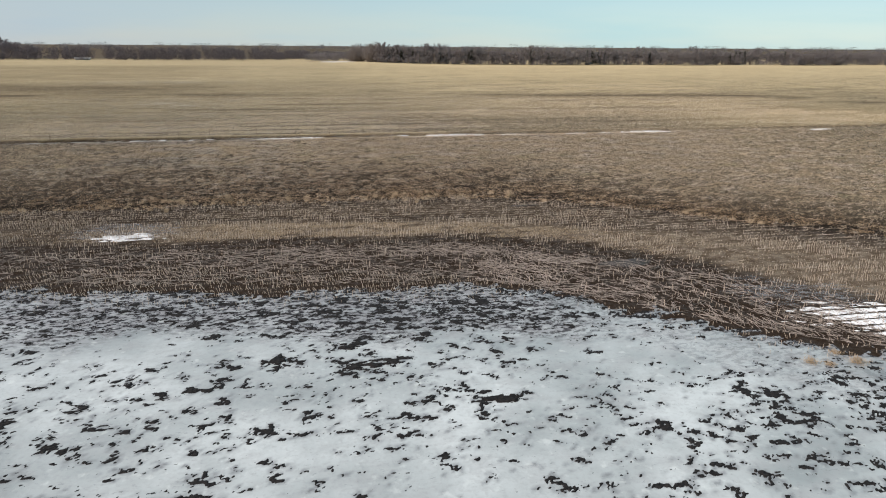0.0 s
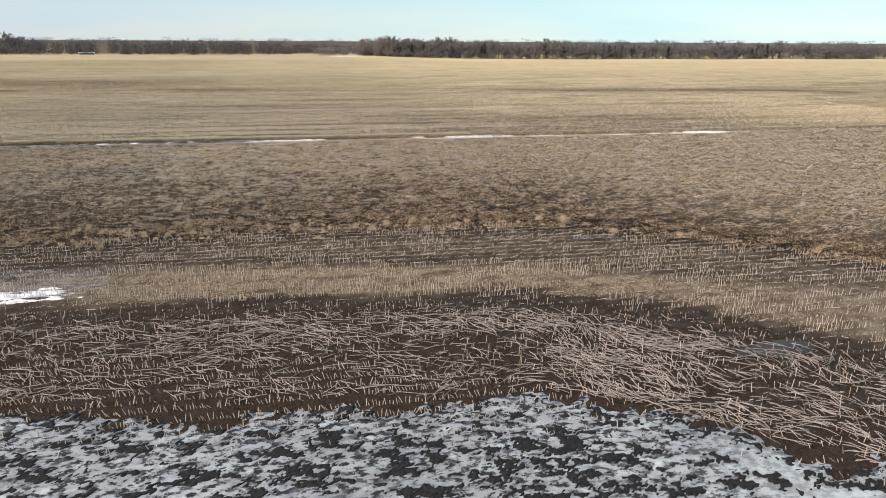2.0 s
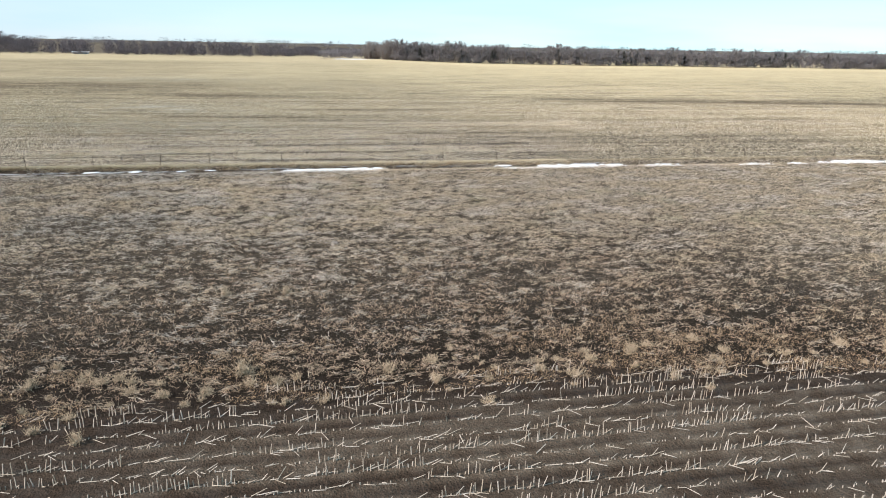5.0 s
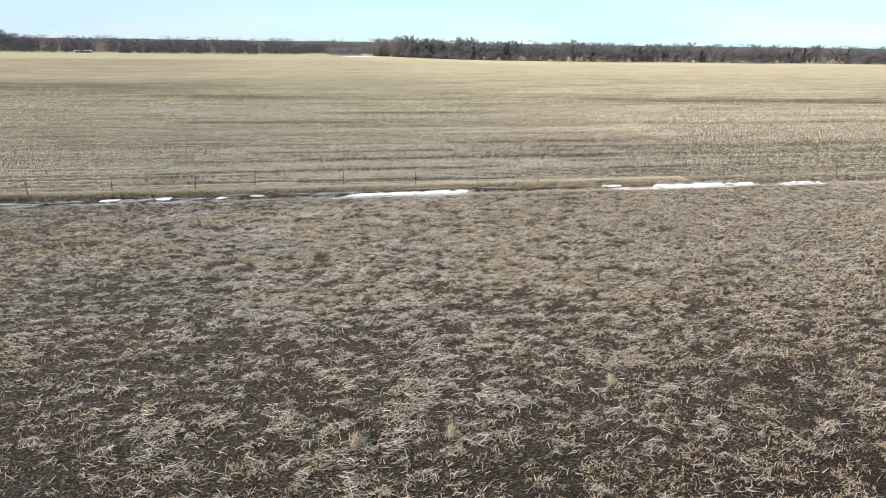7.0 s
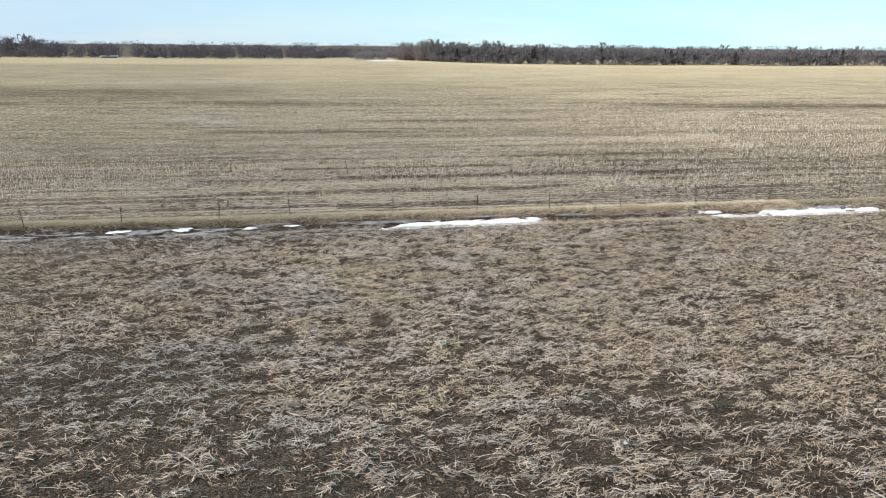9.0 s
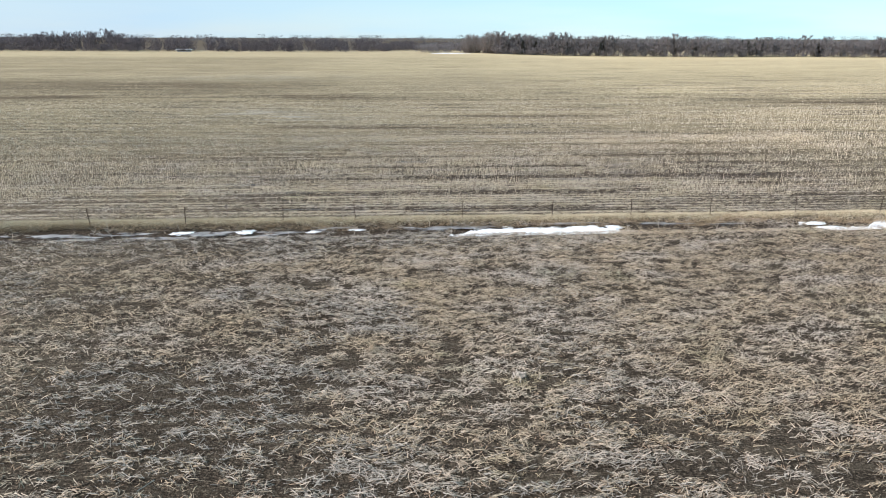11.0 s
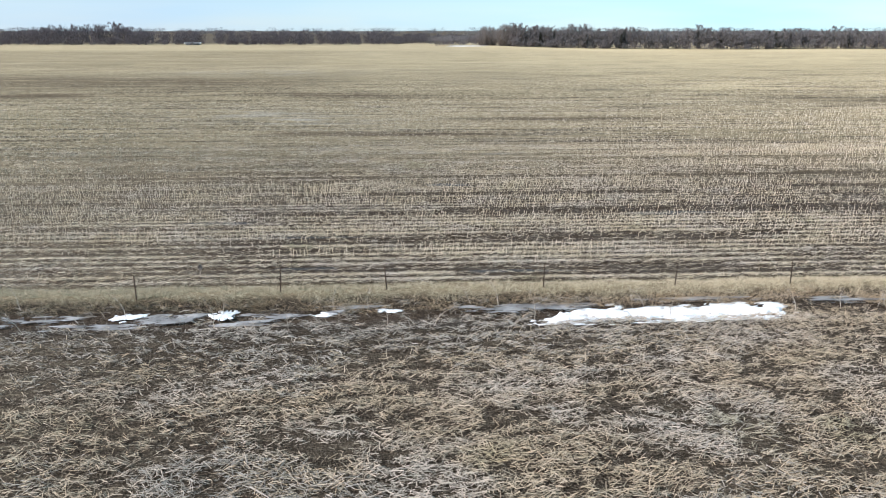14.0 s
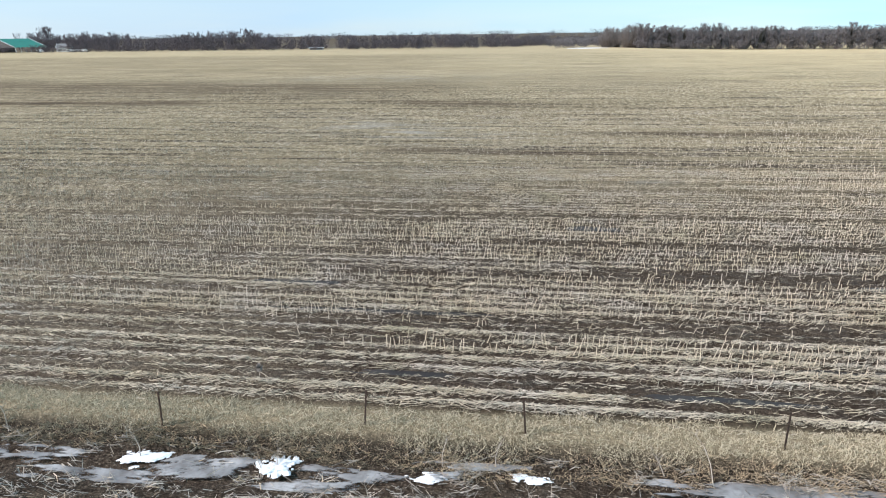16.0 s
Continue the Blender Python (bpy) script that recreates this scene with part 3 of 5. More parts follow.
def rot_share(x, y):
    """How much of the ice is rotted through, 0 to 1."""
    wob = 2.2 * (fbm(x * 0.25, y * 0.3, 3, 29) - 0.5)
    shore = smooth(-1.0, 1.2, y - SPOTTED(x) + wob)
    dark = np.exp(-((x - 8.5) / 6.5) ** 2 - ((y - 9.2) / 2.2) ** 2)
    share = 0.125 + 0.12 * (fbm(x * 0.2, y * 0.25, 3, 22) - 0.45) + shore * (0.13 + 0.26 * dark)
    for cx, cy, sx, sy in ((-5, 6.6, 6, 2.2), (18, 1.8, 4.5, 2.6), (22.5, 1.2, 3.5, 1.6), (7, -6.5, 4, 2.0)):
        share = share * (1 - 0.93 * np.exp(-((x - cx) / sx) ** 2 - ((y - cy) / sy) ** 2))
    for cx, cy, sx, sy, more in ((5.6, 2.8, 1.9, 0.9, 0.30), (10.4, -1.0, 1.6, 0.8, 0.26), (1.2, 4.2, 0.8, 0.8, 0.3), (-2.4, 2.0, 1.8, 0.4, 0.3), (4.6, 5.2, 1.2, 0.5, 0.3), (24, -4.5, 5, 3, 0.10), (-7.5, -0.5, 3, 2, 0.10)):
        share = share + more * np.exp(-((x - cx) / sx) ** 2 - ((y - cy) / sy) ** 2)
    rim = smooth(-22, -34, x) + smooth(30, 44, x) + smooth(-8, -24, y)
    return np.clip(share, 0.004, 0.6) * (1 - 0.9 * np.clip(rim, 0, 1))


def rot_shape(x, y):
    warp_x = x + 0.45 * (fbm(x * 2.6, y * 2.6, 3, 41) - 0.5)
    warp_y = y + 0.30 * (fbm(x * 2.9, y * 2.9, 3, 43) - 0.5)
    return fbm(warp_x * 1.7 + 0.55 * warp_y, warp_y * 2.6, 6, 21, 0.78)


SHAPE_STEPS = np.linspace(0, 1, 101)
SHAPE_LEVELS = np.quantile(rot_shape(*np.meshgrid(np.linspace(-20, 30, 220), np.linspace(-10, 16, 160))), SHAPE_STEPS)


def blot_excess(x, y):
    """How far the rot stands over the ice, in noise units."""
    return rot_shape(x, y) - np.interp(1 - rot_share(x, y), SHAPE_STEPS, SHAPE_LEVELS)


def build_ice():
    verts, quads = sheet(stations((-300, -60, 20), (-60, -34, 1.0), (-34, 48, 0.22), (48, 120, 3.0)), stations((-300, -60, 20), (-60, -20, 1.0), (-20, 26, 0.22)), ice_z)
    keep = verts[:, 2] > ground_z(verts[:, 0], verts[:, 1]) - 0.05
    verts, quads = kept(verts, quads, keep)
    me = quad_mesh("pond_ice", verts, quads, M_ICE, True)
    d = ice_depth(verts[:, 0].astype(float), verts[:, 1].astype(float))
    thin_edge = np.maximum(1 - smooth(0.3, 3.0, d), 0.8 * band(verts[:, 0].astype(float), verts[:, 1].astype(float)) * (1 - 0.65 * smooth(14, 20, verts[:, 0].astype(float))))
    layer = me.color_attributes.new("thin", "FLOAT_COLOR", "POINT")
    layer.data.foreach_set("color", np.stack([thin_edge, smooth(-0.075, 0.012, blot_excess(verts[:, 0].astype(float), verts[:, 1].astype(float))), 0 * d, np.ones_like(d)], 1).astype(np.float32).ravel())
    tagged(new("pond_ice", me), "melting blue-white ice sheet on a flooded field", "ice", kind="structure")


def build_rot():
    xs, ys = stations((-38, -26, 0.16), (-26, 34, 0.085), (34, 46, 0.16)), stations((-26, -12, 0.2), (-12, 18.5, 0.085))

    def blots(x, y):
        return ice_z(x, y) + np.clip(blot_excess(x, y) * 0.6, -0.03, 0.035)

    verts, quads = sheet(xs, ys, blots)
    x, y = verts[:, 0].astype(float), verts[:, 1].astype(float)
    keep = (verts[:, 2] > ice_z(x, y) + 0.001) & (ice_depth(x, y) > -0.3)
    verts, quads = kept(verts, quads, keep)
    tagged(new("rotting_weed_clumps", quad_mesh("rotting_weed_clumps", verts, quads, M_CLOD, False)),
           "black rotting weed and mud clumps frozen into pond ice", "mud clumps", kind="stuff")


def lump(name, seed, rx, ry, h, mat, n=22, rag=0.2, grain=0.8):
    """A low ragged heap as a height field with its own outline."""
    xs, ys = np.linspace(-1.3, 1.3, n), np.linspace(-1.3, 1.3, n)

    def z(x, y):
        r = 0.4 + 0.95 * np.hypot(x, y) ** 3 + rag * (fbm(x * rx * max(grain, 1.6 / rx) + seed + y * ry * 0.5, y * ry * max(3.0, 2.0 / ry), 6, seed, 0.68) - 0.5) / 0.085
        return h * np.minimum(0.55, 0.9 - r) + 0.35 * h * (fbm(x * rx * 1.6, y * ry * 2.6 + seed, 3, seed + 9) - 0.5)

    verts, quads = sheet(xs, ys, z)
    verts, quads = kept(verts, quads, verts[:, 2] > 0)
    verts = np.array(verts)
    verts[:, 2] = np.maximum(verts[:, 2], -0.25 * h)
    depth = np.clip(verts[:, 2] / (0.55 * h), 0, 1)
    verts *= (rx, ry, 1)
    me = quad_mesh(name, verts, quads, mat, True)
    layer = me.color_attributes.new("thin", "FLOAT_COLOR", "POINT")
    layer.data.foreach_set("color", np.stack([1 - depth] * 3 + [np.ones_like(depth)], 1).astype(np.float32).ravel())
    return me


build_ice()
build_rot()
for k, (x, y, rx, ry) in enumerate(((5.3, 3.0, 1.1, 0.45), (1.2, 4.2, 0.5, 0.5), (10.6, -1.1, 0.9, 0.35), (4.5, 5.2, 0.8, 0.35))):
    ob = new("weed_heap", lump("weed_heap", 60 + k, rx, ry, 0.13, M_CLOD, 60, 0.45, 2.2))
    ob.location = (x, y, float(ice_z(x, y)) - 0.01)
    tagged(ob, "black wet heap of rotting weeds melting through pond ice", "weed heap", "weed heaps in the ice")


# ---- corn stalks, standing and fallen ----
rng = np.random.default_rng(7)


def upright(x, y, height, lean_x, lean_y, r, sides=4, base=None):
    z = (ground_z(x, y) if base is None else base) - 0.03
    p0 = np.stack([x, y, z], 1)
    p1 = np.stack([x + lean_x * height, y + lean_y * height, z + height * np.sqrt(np.maximum(0.05, 1 - lean_x ** 2 - lean_y ** 2))], 1)
    return prisms(p0, p1, r, r * 0.85, sides, sides == 4)


def row_points(x0, x1, y0, y1, spacing, jitter=0.03, origin=ROW0):
    """Plants in drilled rows that run along x."""
    k = np.arange(math.ceil((y0 - origin) / ROW), math.floor((y1 - origin) / ROW) + 1)
    per = int((x1 - x0) / spacing)
    x = x0 + (np.arange(per)[None] + rng.random((len(k), per)) * (0.55 if spacing < 0.3 else 1.0) + rng.random((len(k), 1))) * spacing
    y = origin + k[:, None] * ROW + rng.normal(0, jitter, (len(k), per)) + 0.25 * (vnoise(x * 0.05, k[:, None] * 0.7, 3) - 0.5)
    return x.ravel(), y.ravel(), np.repeat(k, per)


def build_pond_stubble():
    x, y, k = row_points(-38, 56, -14, 40, 0.125)
    edge, low, top, silt, weed = (f(x) for f in (ICE_EDGE, MAT_LOW, MAT_TOP, SILT_TOP, WEEDS))
    clump = fbm(x * 0.35, k * 0.9, 3, 55)
    chance = np.where(y < low, 0.95 * smooth(-4.2, -0.6, y - edge) * (1 - 0.6 * smooth(11, 19, x)) * smooth(0.15, 0.42, clump), 0.0)
    chance = np.where((y >= low) & (y < top), 0.16, chance)
    chance = np.where((y >= top) & (y < silt), 0.85 * smooth(0.45, 0.58, clump), chance)
    chance = np.where((y >= silt) & (y < weed + 1.0), 0.75 * smooth(0.47, 0.60, clump), chance)
    stub = (y >= top - 2.2) & (y < weed) & (rng.random(len(x)) < 0.42)
    chance = chance * (1 - smooth(26, 38, -x)) * (1 - smooth(40, 56, x))
    stand = rng.random(len(x)) < chance
    n = len(x)
    h = np.where(y < low, rng.uniform(0.12, 0.36, n), np.where(y < silt, rng.uniform(0.22, 0.44, n), rng.uniform(0.12, 0.44, n)) * (0.75 + 0.5 * clump))
    lean_x = np.where(y < low, rng.normal(-0.18, 0.32, n) - 0.6 * (fbm(x * 0.3, y * 0.3, 2, 8) - 0.4), rng.normal(0.02, 0.10, n))
    lean_y = np.where(y < low, rng.normal(0.15, 0.22, n), rng.normal(0, 0.10, n))
    s = stand
    a = upright(x[s], y[s], h[s], lean_x[s].clip(-0.8, 0.8), lean_y[s].clip(-0.6, 0.6), rng.uniform(0.011, 0.019, s.sum()))
    s = stub & ~stand
    b = upright(x[s], y[s], rng.uniform(0.06, 0.13, s.sum()), 0.0 * x[s], 0.0 * x[s], rng.uniform(0.013, 0.022, s.sum()))
    # broken stalks that lie along their rows
    s = (y > top) & (y < weed + 0.8) & (rng.random(n) < np.where(y > silt, 0.36, 0.10))
    px, py, m = x[s], y[s], s.sum()
    yaw, length = rng.normal(0.0, 0.55, m), rng.uniform(0.08, 0.6, m)
    z = ground_z(px, py) + 0.02
    d = np.stack([np.cos(yaw) * length, np.sin(yaw) * length, rng.uniform(-0.02, 0.16, m)], 1)
    p = np.stack([px, py, z], 1)
    c = prisms(p, p + d, rng.uniform(0.010, 0.017, m), 0.009, 3)
    tagged(new("corn_stubble", quad_mesh("corn_stubble", *joined(a, b, c), M_STUBBLE)),
           "bleached standing corn stubble in wet mud beside the pond", "stubble", kind="stuff")


def build_stalk_mat():
    n = 56000
    x, u = rng.normal(6, 20, n), rng.random(n)
    low, top = np.minimum(MAT_LOW(x) - 0.5, ICE_EDGE(x) + 0.6), MAT_TOP(x) + 0.3
    y = low + (top - low) * (0.5 + 0.5 * np.sign(u - 0.5) * np.abs(2 * u - 1) ** 0.8)
    v = (y - low) / (top - low)
    bunch = fbm(x * 0.28, y * 0.5, 4, 91)
    keep = rng.random(n) < (0.45 + 0.55 * smooth(0.34, 0.60, bunch)) * (1 - smooth(0.70, 0.92, v)) * (0.12 + 0.12 * smooth(12, 18, x) * (v < 0.45) + 0.20 * np.exp(-((v - 0.58) / 0.20) ** 2)) * np.where(x > 14, 0.82, 0.42)
    x, y, v = x[keep], y[keep], v[keep]
    n = len(x)
    slope = np.arctan2(MAT_TOP(x + 1.5) - MAT_TOP(x - 1.5), 3.0)
    swirl = 1.6 * (fbm(x * 0.42, y * 0.6, 3, 92) - 0.5)
    yaw = slope * 1.0 + 2.0 * swirl + rng.normal(0, 0.5, n) - 0.2 - 0.25 * smooth(8, 20, x)
    length = rng.uniform(0.35, 1.3, n)
    pile = 0.02 + 0.14 * rng.random(n) ** 2
    d = np.stack([np.cos(yaw) * length, np.sin(yaw) * length, rng.normal(0, 0.05, n)], 1)
    c = np.stack([x, y, ground_z(x, y) + pile], 1)
    bend = rng.normal(0, 0.07, n)
    mid = c + np.stack([-np.sin(yaw) * bend, np.cos(yaw) * bend, 0.02 + 0 * yaw], 1)
    r = rng.uniform(0.011, 0.019, n)
    a = prisms(c - d / 2, mid, r, r, 3)
    b = prisms(mid, c + d / 2, r, r * 0.7, 3)
    # leaf shreds among them
    m = 5000
    lx = rng.uniform(-34, 50, m)
    ly = MAT_LOW(lx) + (MAT_TOP(lx) - MAT_LOW(lx)) * rng.random(m)
    s = ribbons(np.stack([lx, ly, ground_z(lx, ly) + 0.02], 1), rng.uniform(0, 6.3, m), rng.uniform(0.1, 0.35, m), rng.uniform(0.015, 0.03, m), rng.uniform(0, 0.05, m), 0 * lx, rng.normal(0, 0.03, m))
    tagged(new("corn_stalk_mat", quad_mesh("corn_stalk_mat", *joined(a, b, s), M_MAT)),
           "drift of long grey corn stalks washed up along the shore", "corn stalks", kind="stuff")


def build_residue():
    """Chopped leaves and stalks that mat the ground between the pond and the ditch: low wads with bare soil between."""
    n = 1150000
    x = np.concatenate([rng.normal(-5, 16, n * 11 // 20), rng.normal(20, 36, n * 9 // 20)])
    y = rng.uniform(16, 84.7, len(x))
    v = y - WEEDS(x)
    s = v > -0.6
    x, y, v = x[s], y[s], v[s]
    wide, hollow = fbm(x * 0.16, y * 0.22, 4, 101), fbm(x * 0.8, y * 1.1, 3, 104, 0.6)
    tight = 0.62 * fbm(x * 1.35, y * 2.9, 3, 102) + 0.38 * fbm(x * 3.6, y * 6.0, 2, 105)
    cover = 0.19 + 0.57 * smooth(4, 32, v + 22 * (wide - 0.5)) + 0.5 * (hollow - 0.5) + 0.22 * smooth(6, 22, x) * smooth(4, 13, v)
    cover = cover * (1 - 0.45 * smooth(82.6, 83.6, y + 1.2 * (tight - 0.5)) * smooth(16, 8, x))
    verge = smooth(77.5, 82.0, y + 3 * (wide - 0.5)) * smooth(6, -8, x)
    cover = cover * (1 - 0.28 * verge) - 0.10 * smooth(-6, -18, x) * smooth(30, 48, y)
    level = np.interp(1 - np.clip(cover, 0.05, 0.93), SHAPE_STEPS, np.quantile(tight[:60000], SHAPE_STEPS))
    keep = rng.random(len(x)) < (0.035 + 0.72 * smooth(-0.015, 0.035, tight - level)) * smooth(-0.6, 1.2, v)
    x, y, v, mound = x[keep], y[keep], v[keep], smooth(-0.02, 0.14, (tight - level)[keep])
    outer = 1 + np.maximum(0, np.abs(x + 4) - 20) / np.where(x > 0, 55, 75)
    stalk = rng.random(len(x)) < 0.14 + 0.09 * smooth(20, 40, v)
    wet = rng.random(len(x)) < 0.9 * smooth(26, 6, v + 16 * (fbm(x * 0.2, y * 0.3, 3, 106) - 0.5)) * (1 - 0.7 * smooth(6, 22, x))
    drift = rng.random(len(x)) < np.maximum(0.85 * verge[keep], 0.75 * smooth(0.46, 0.60, fbm(x * 0.11, y * 0.16, 3, 107)) * smooth(48, 64, y) * smooth(4, -12, x))
    drift |= wet & (rng.random(len(x)) < 0.5 * smooth(2.5, 6, v) * smooth(16, 4, x))
    for mask, name, mat, label in ((stalk & ~drift, "stalk_residue", M_RESIDUE, "pale broken corn stalks scattered over matted leaves"), (~stalk & ~wet & ~drift, "leaf_residue", M_LEAF, "weathered chopped corn leaves matted in clumps on dark soil"),
                                   (~stalk & wet & ~drift, "wet_leaf_residue", M_WAD, "damp brown corn leaves matted in clumps on black soil"),
                                   (drift, "grey_leaf_residue", M_GREYLEAF, "washed grey corn leaves and stalks beside the ditch")):
        px, py, m = x[mask], y[mask], mask.sum()
        yaw = rng.normal(0, 0.45, m) + np.where(rng.random(m) < 0.35, rng.uniform(-1.5, 1.5, m), 0)
        if name == "stalk_residue":
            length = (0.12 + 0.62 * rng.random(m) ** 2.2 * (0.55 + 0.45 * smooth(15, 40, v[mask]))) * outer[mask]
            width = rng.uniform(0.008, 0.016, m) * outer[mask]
            lift = 0.03 + 0.13 * mound[mask] + 0.03 * rng.random(m)
        else:
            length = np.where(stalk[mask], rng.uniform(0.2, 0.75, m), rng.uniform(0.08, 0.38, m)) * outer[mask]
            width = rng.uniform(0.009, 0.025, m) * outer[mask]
            lift = 0.012 + 0.15 * mound[mask] * rng.random(m) ** 0.6
        p = np.stack([px, py, ground_z(px, py) + lift], 1)
        tilt = rng.normal(0, 0.02, m) + length * rng.normal(0, 0.13, m)
        a = litter(p, yaw, length, width, tilt, 0.08 if name == "stalk_residue" else 0.22)
        if name == "stalk_residue":  # stalk butts that stick up here and there
            bx, by = rng.uniform(-45, 55, 2600), rng.uniform(30, 82, 2600)
            s = by > WEEDS(bx) + 1
            bx, by = bx[s], by[s]
            a = joined(a, upright(bx, by, rng.uniform(0.08, 0.28, len(bx)), rng.normal(0, 0.45, len(bx)).clip(-0.8, 0.8), rng.normal(0, 0.35, len(bx)).clip(-0.5, 0.5), 0.013, 3))
        tagged(new(name, quad_mesh(name, *a, mat)), label, "crop residue", kind="stuff")


def build_chaff():
    """Fine chaff washed into the silt along the old water line."""
    n = 52000
    x = rng.normal(4, 18, n)
    u = rng.random(n)
    y = MAT_TOP(x) + 1.0 + (SILT_TOP(x) - MAT_TOP(x) - 1.0) * 0.8 * u
    s = rng.random(n) < smooth(0.34, 0.58, fbm(x * 0.5, y * 1.3, 4, 161, 0.6)) * (1 - 0.7 * smooth(-3, -10, x))
    x, y = x[s], y[s]
    n = len(x)
    p = np.stack([x, y, ground_z(x, y) + rng.uniform(0.008, 0.04, n)], 1)
    a = litter(p, rng.normal(0, 0.9, n), rng.uniform(0.04, 0.22, n), rng.uniform(0.008, 0.02, n), rng.normal(0, 0.015, n), 0.1)
    tagged(new("silt_chaff", quad_mesh("silt_chaff", *a, M_TUFT)), "olive-tan chaff and leaf bits washed over grey silt", "crop residue", kind="stuff")


def streak(x, k):
    """Low where a row has lost its straw over a long stretch."""
    return vnoise(x * 0.035 + 40, k * 1.37 + 90.5, 69)


def build_field():
    """Rows of stubble beyond the fence, thinner with distance."""
    pieces = []
    for x0, x1, y0, y1, spacing, sides, r, share in (
            (-48, 36, 87.3, 112, 0.175, 4, 0.014, 0.80), (-62, 44, 112, 128, 0.17, 2, 0.019, 0.95), (-110, -48, 87.3, 112, 0.35, 2, 0.018, 0.8), (36, 130, 87.3, 112, 0.32, 2, 0.018, 0.8),
            (-100, -62, 112, 128, 0.35, 2, 0.02, 0.8), (44, 120, 112, 128, 0.35, 2, 0.02, 0.8), (-125, 150, 128, 165, 0.30, 2, 0.021, 0.72), (-130, 160, 165, 235, 0.62, 2, 0.027, 0.75)):
        x, y, k = row_points(x0, x1, y0, y1, spacing, 0.035)
        tone = vnoise(k * 0.83 + 3.1, x * 0.045, 66)
        clump = fbm(x * 0.25, k * 0.8, 3, 67)
        chance = share * smooth(0.38, 0.62, 0.62 * tone + 0.38 * clump + 0.11 * smooth(90.5, 98, y) - 0.28 * smooth(91.0, 90.0, y))
        chance = np.maximum(chance, 0.85 * share * smooth(0.9, 0.5, np.abs(k - 5.5)) * smooth(-20.5, -18.5, x) * (1 - smooth(-1, 1, x)))
        chance = chance * (1 - 0.9 * dark_streaks(x, y)) * (1 - 0.75 * grey_washes(x, y)) * (1 - smooth(200, 235, y))
        chance = chance * (1 - smooth(0.72, 1.0, np.abs(2 * x - x0 - x1) / (x1 - x0)) * (y0 >= 128))
        s = (rng.random(len(x)) < chance) & ((streak(x, k) > 0.27) | (rng.random(len(x)) < 0.2))
        x, y, tone = x[s], y[s], tone[s]
        proud = (np.abs(k[s] - 5.5) < 1) & (x > -20) & (x < 0)
        n = len(x)
        h = rng.uniform(0.20, 0.40, n) * (0.60 + 0.70 * tone) * (1 + 0.15 * smooth(100, 112, y)) * (1 - 0.3 * smooth(130, 190, y))
        h = np.where(proud, rng.uniform(0.32, 0.55, n), h)
        slant = 0.15 + 0.12 * smooth(0.5, 0.9, tone)
        pieces.append(upright(x, y, h, rng.normal(0.08, slant, n).clip(-0.8, 0.8), rng.normal(0, 0.10, n), rng.uniform(0.8, 1.25, n) * r, sides))
    tagged(new("field_stubble", quad_mesh("field_stubble", *joined(*pieces), M_FIELD)),
           "long straight rows of pale cut corn stubble behind the fence", "stubble", kind="stuff")
    pieces = []
    for y0, y1, count in ((87.0, 98, 120000), (98, 128, 165000), (128, 175, 70000)):
        x = np.concatenate([rng.normal(-9, 21 + 0.2 * (y0 - 87), count * 2 // 3), rng.uniform(-115, 115, count - count * 2 // 3)])
        k = np.round((rng.uniform(y0, y1, count) - ROW0) / ROW)
        patch = fbm(x * 0.2, k * 0.6, 3, 68)
        half = (0.23 + 0.10 * (patch - 0.5)) * (1 + 0.05 * (y0 > 95) + 0.3 * (y0 > 120))
        y = ROW0 + k * ROW + half * np.clip(rng.normal(0, 0.62, count), -1, 1) + 0.12 * (fbm(x * 0.5, k * 1.7, 3, 4) - 0.5)
        s = (rng.random(count) < 0.5 + 0.6 * smooth(0.34, 0.62, patch)) & ((streak(x, k) > 0.27) | (rng.random(count) < 0.2))
        s &= rng.random(count) > 0.9 * np.maximum(dark_streaks(x, y), grey_washes(x, y))
        s &= (((x + 8.5) / 2.2) ** 2 + ((y - 108.2) / 0.7) ** 2 > 1) | (rng.random(count) < 0.25)
        x, y = x[s], y[s]
        n = len(x)
        p = np.stack([x, y, ground_z(x, y) + rng.uniform(0.01, 0.10, n)], 1)
        stalk = rng.random(n) < 0.4
        pieces.append(litter(p, rng.normal(0, 0.26, n) + np.where(rng.random(n) < 0.12, 0.9, 0), np.where(stalk, rng.uniform(0.2, 0.7, n), rng.uniform(0.08, 0.34, n)),
                             np.where(stalk, 0.015, rng.uniform(0.011, 0.028, n)) * (1 + 0.5 * (y0 > 110)) * (1 + 0.8 * smooth(30, 80, np.abs(x + 8))), rng.normal(0, 0.04, n), 0.12 if y0 < 90 else 0.0))
    tagged(new("row_litter", quad_mesh("row_litter", *joined(*pieces), M_FIELD)),
           "strips of pale leaf and stalk litter lying along the rows", "crop residue", kind="stuff")


build_pond_stubble()
build_stalk_mat()
build_residue()
build_chaff()
build_field()


# ---- ditch: snow, ice, grass bank, weeds, fence ----
def patch(name, x0, x1, y0, y1, h, mat, seed, label, category, group, skew=0.0, rag=0.8, n=40, base=None):
    ob = new(name, lump(name, seed, (x1 - x0) / 2, (y1 - y0) / 2, h, mat, n, rag))
    cx, cy = (x0 + x1) / 2, (y0 + y1) / 2
    ob.location = (cx, cy, float(ground_z(cx, cy)) + 0.01 if base is None else base)
    ob.rotation_euler = (0, 0, skew)
    return tagged(ob, label, category, group)


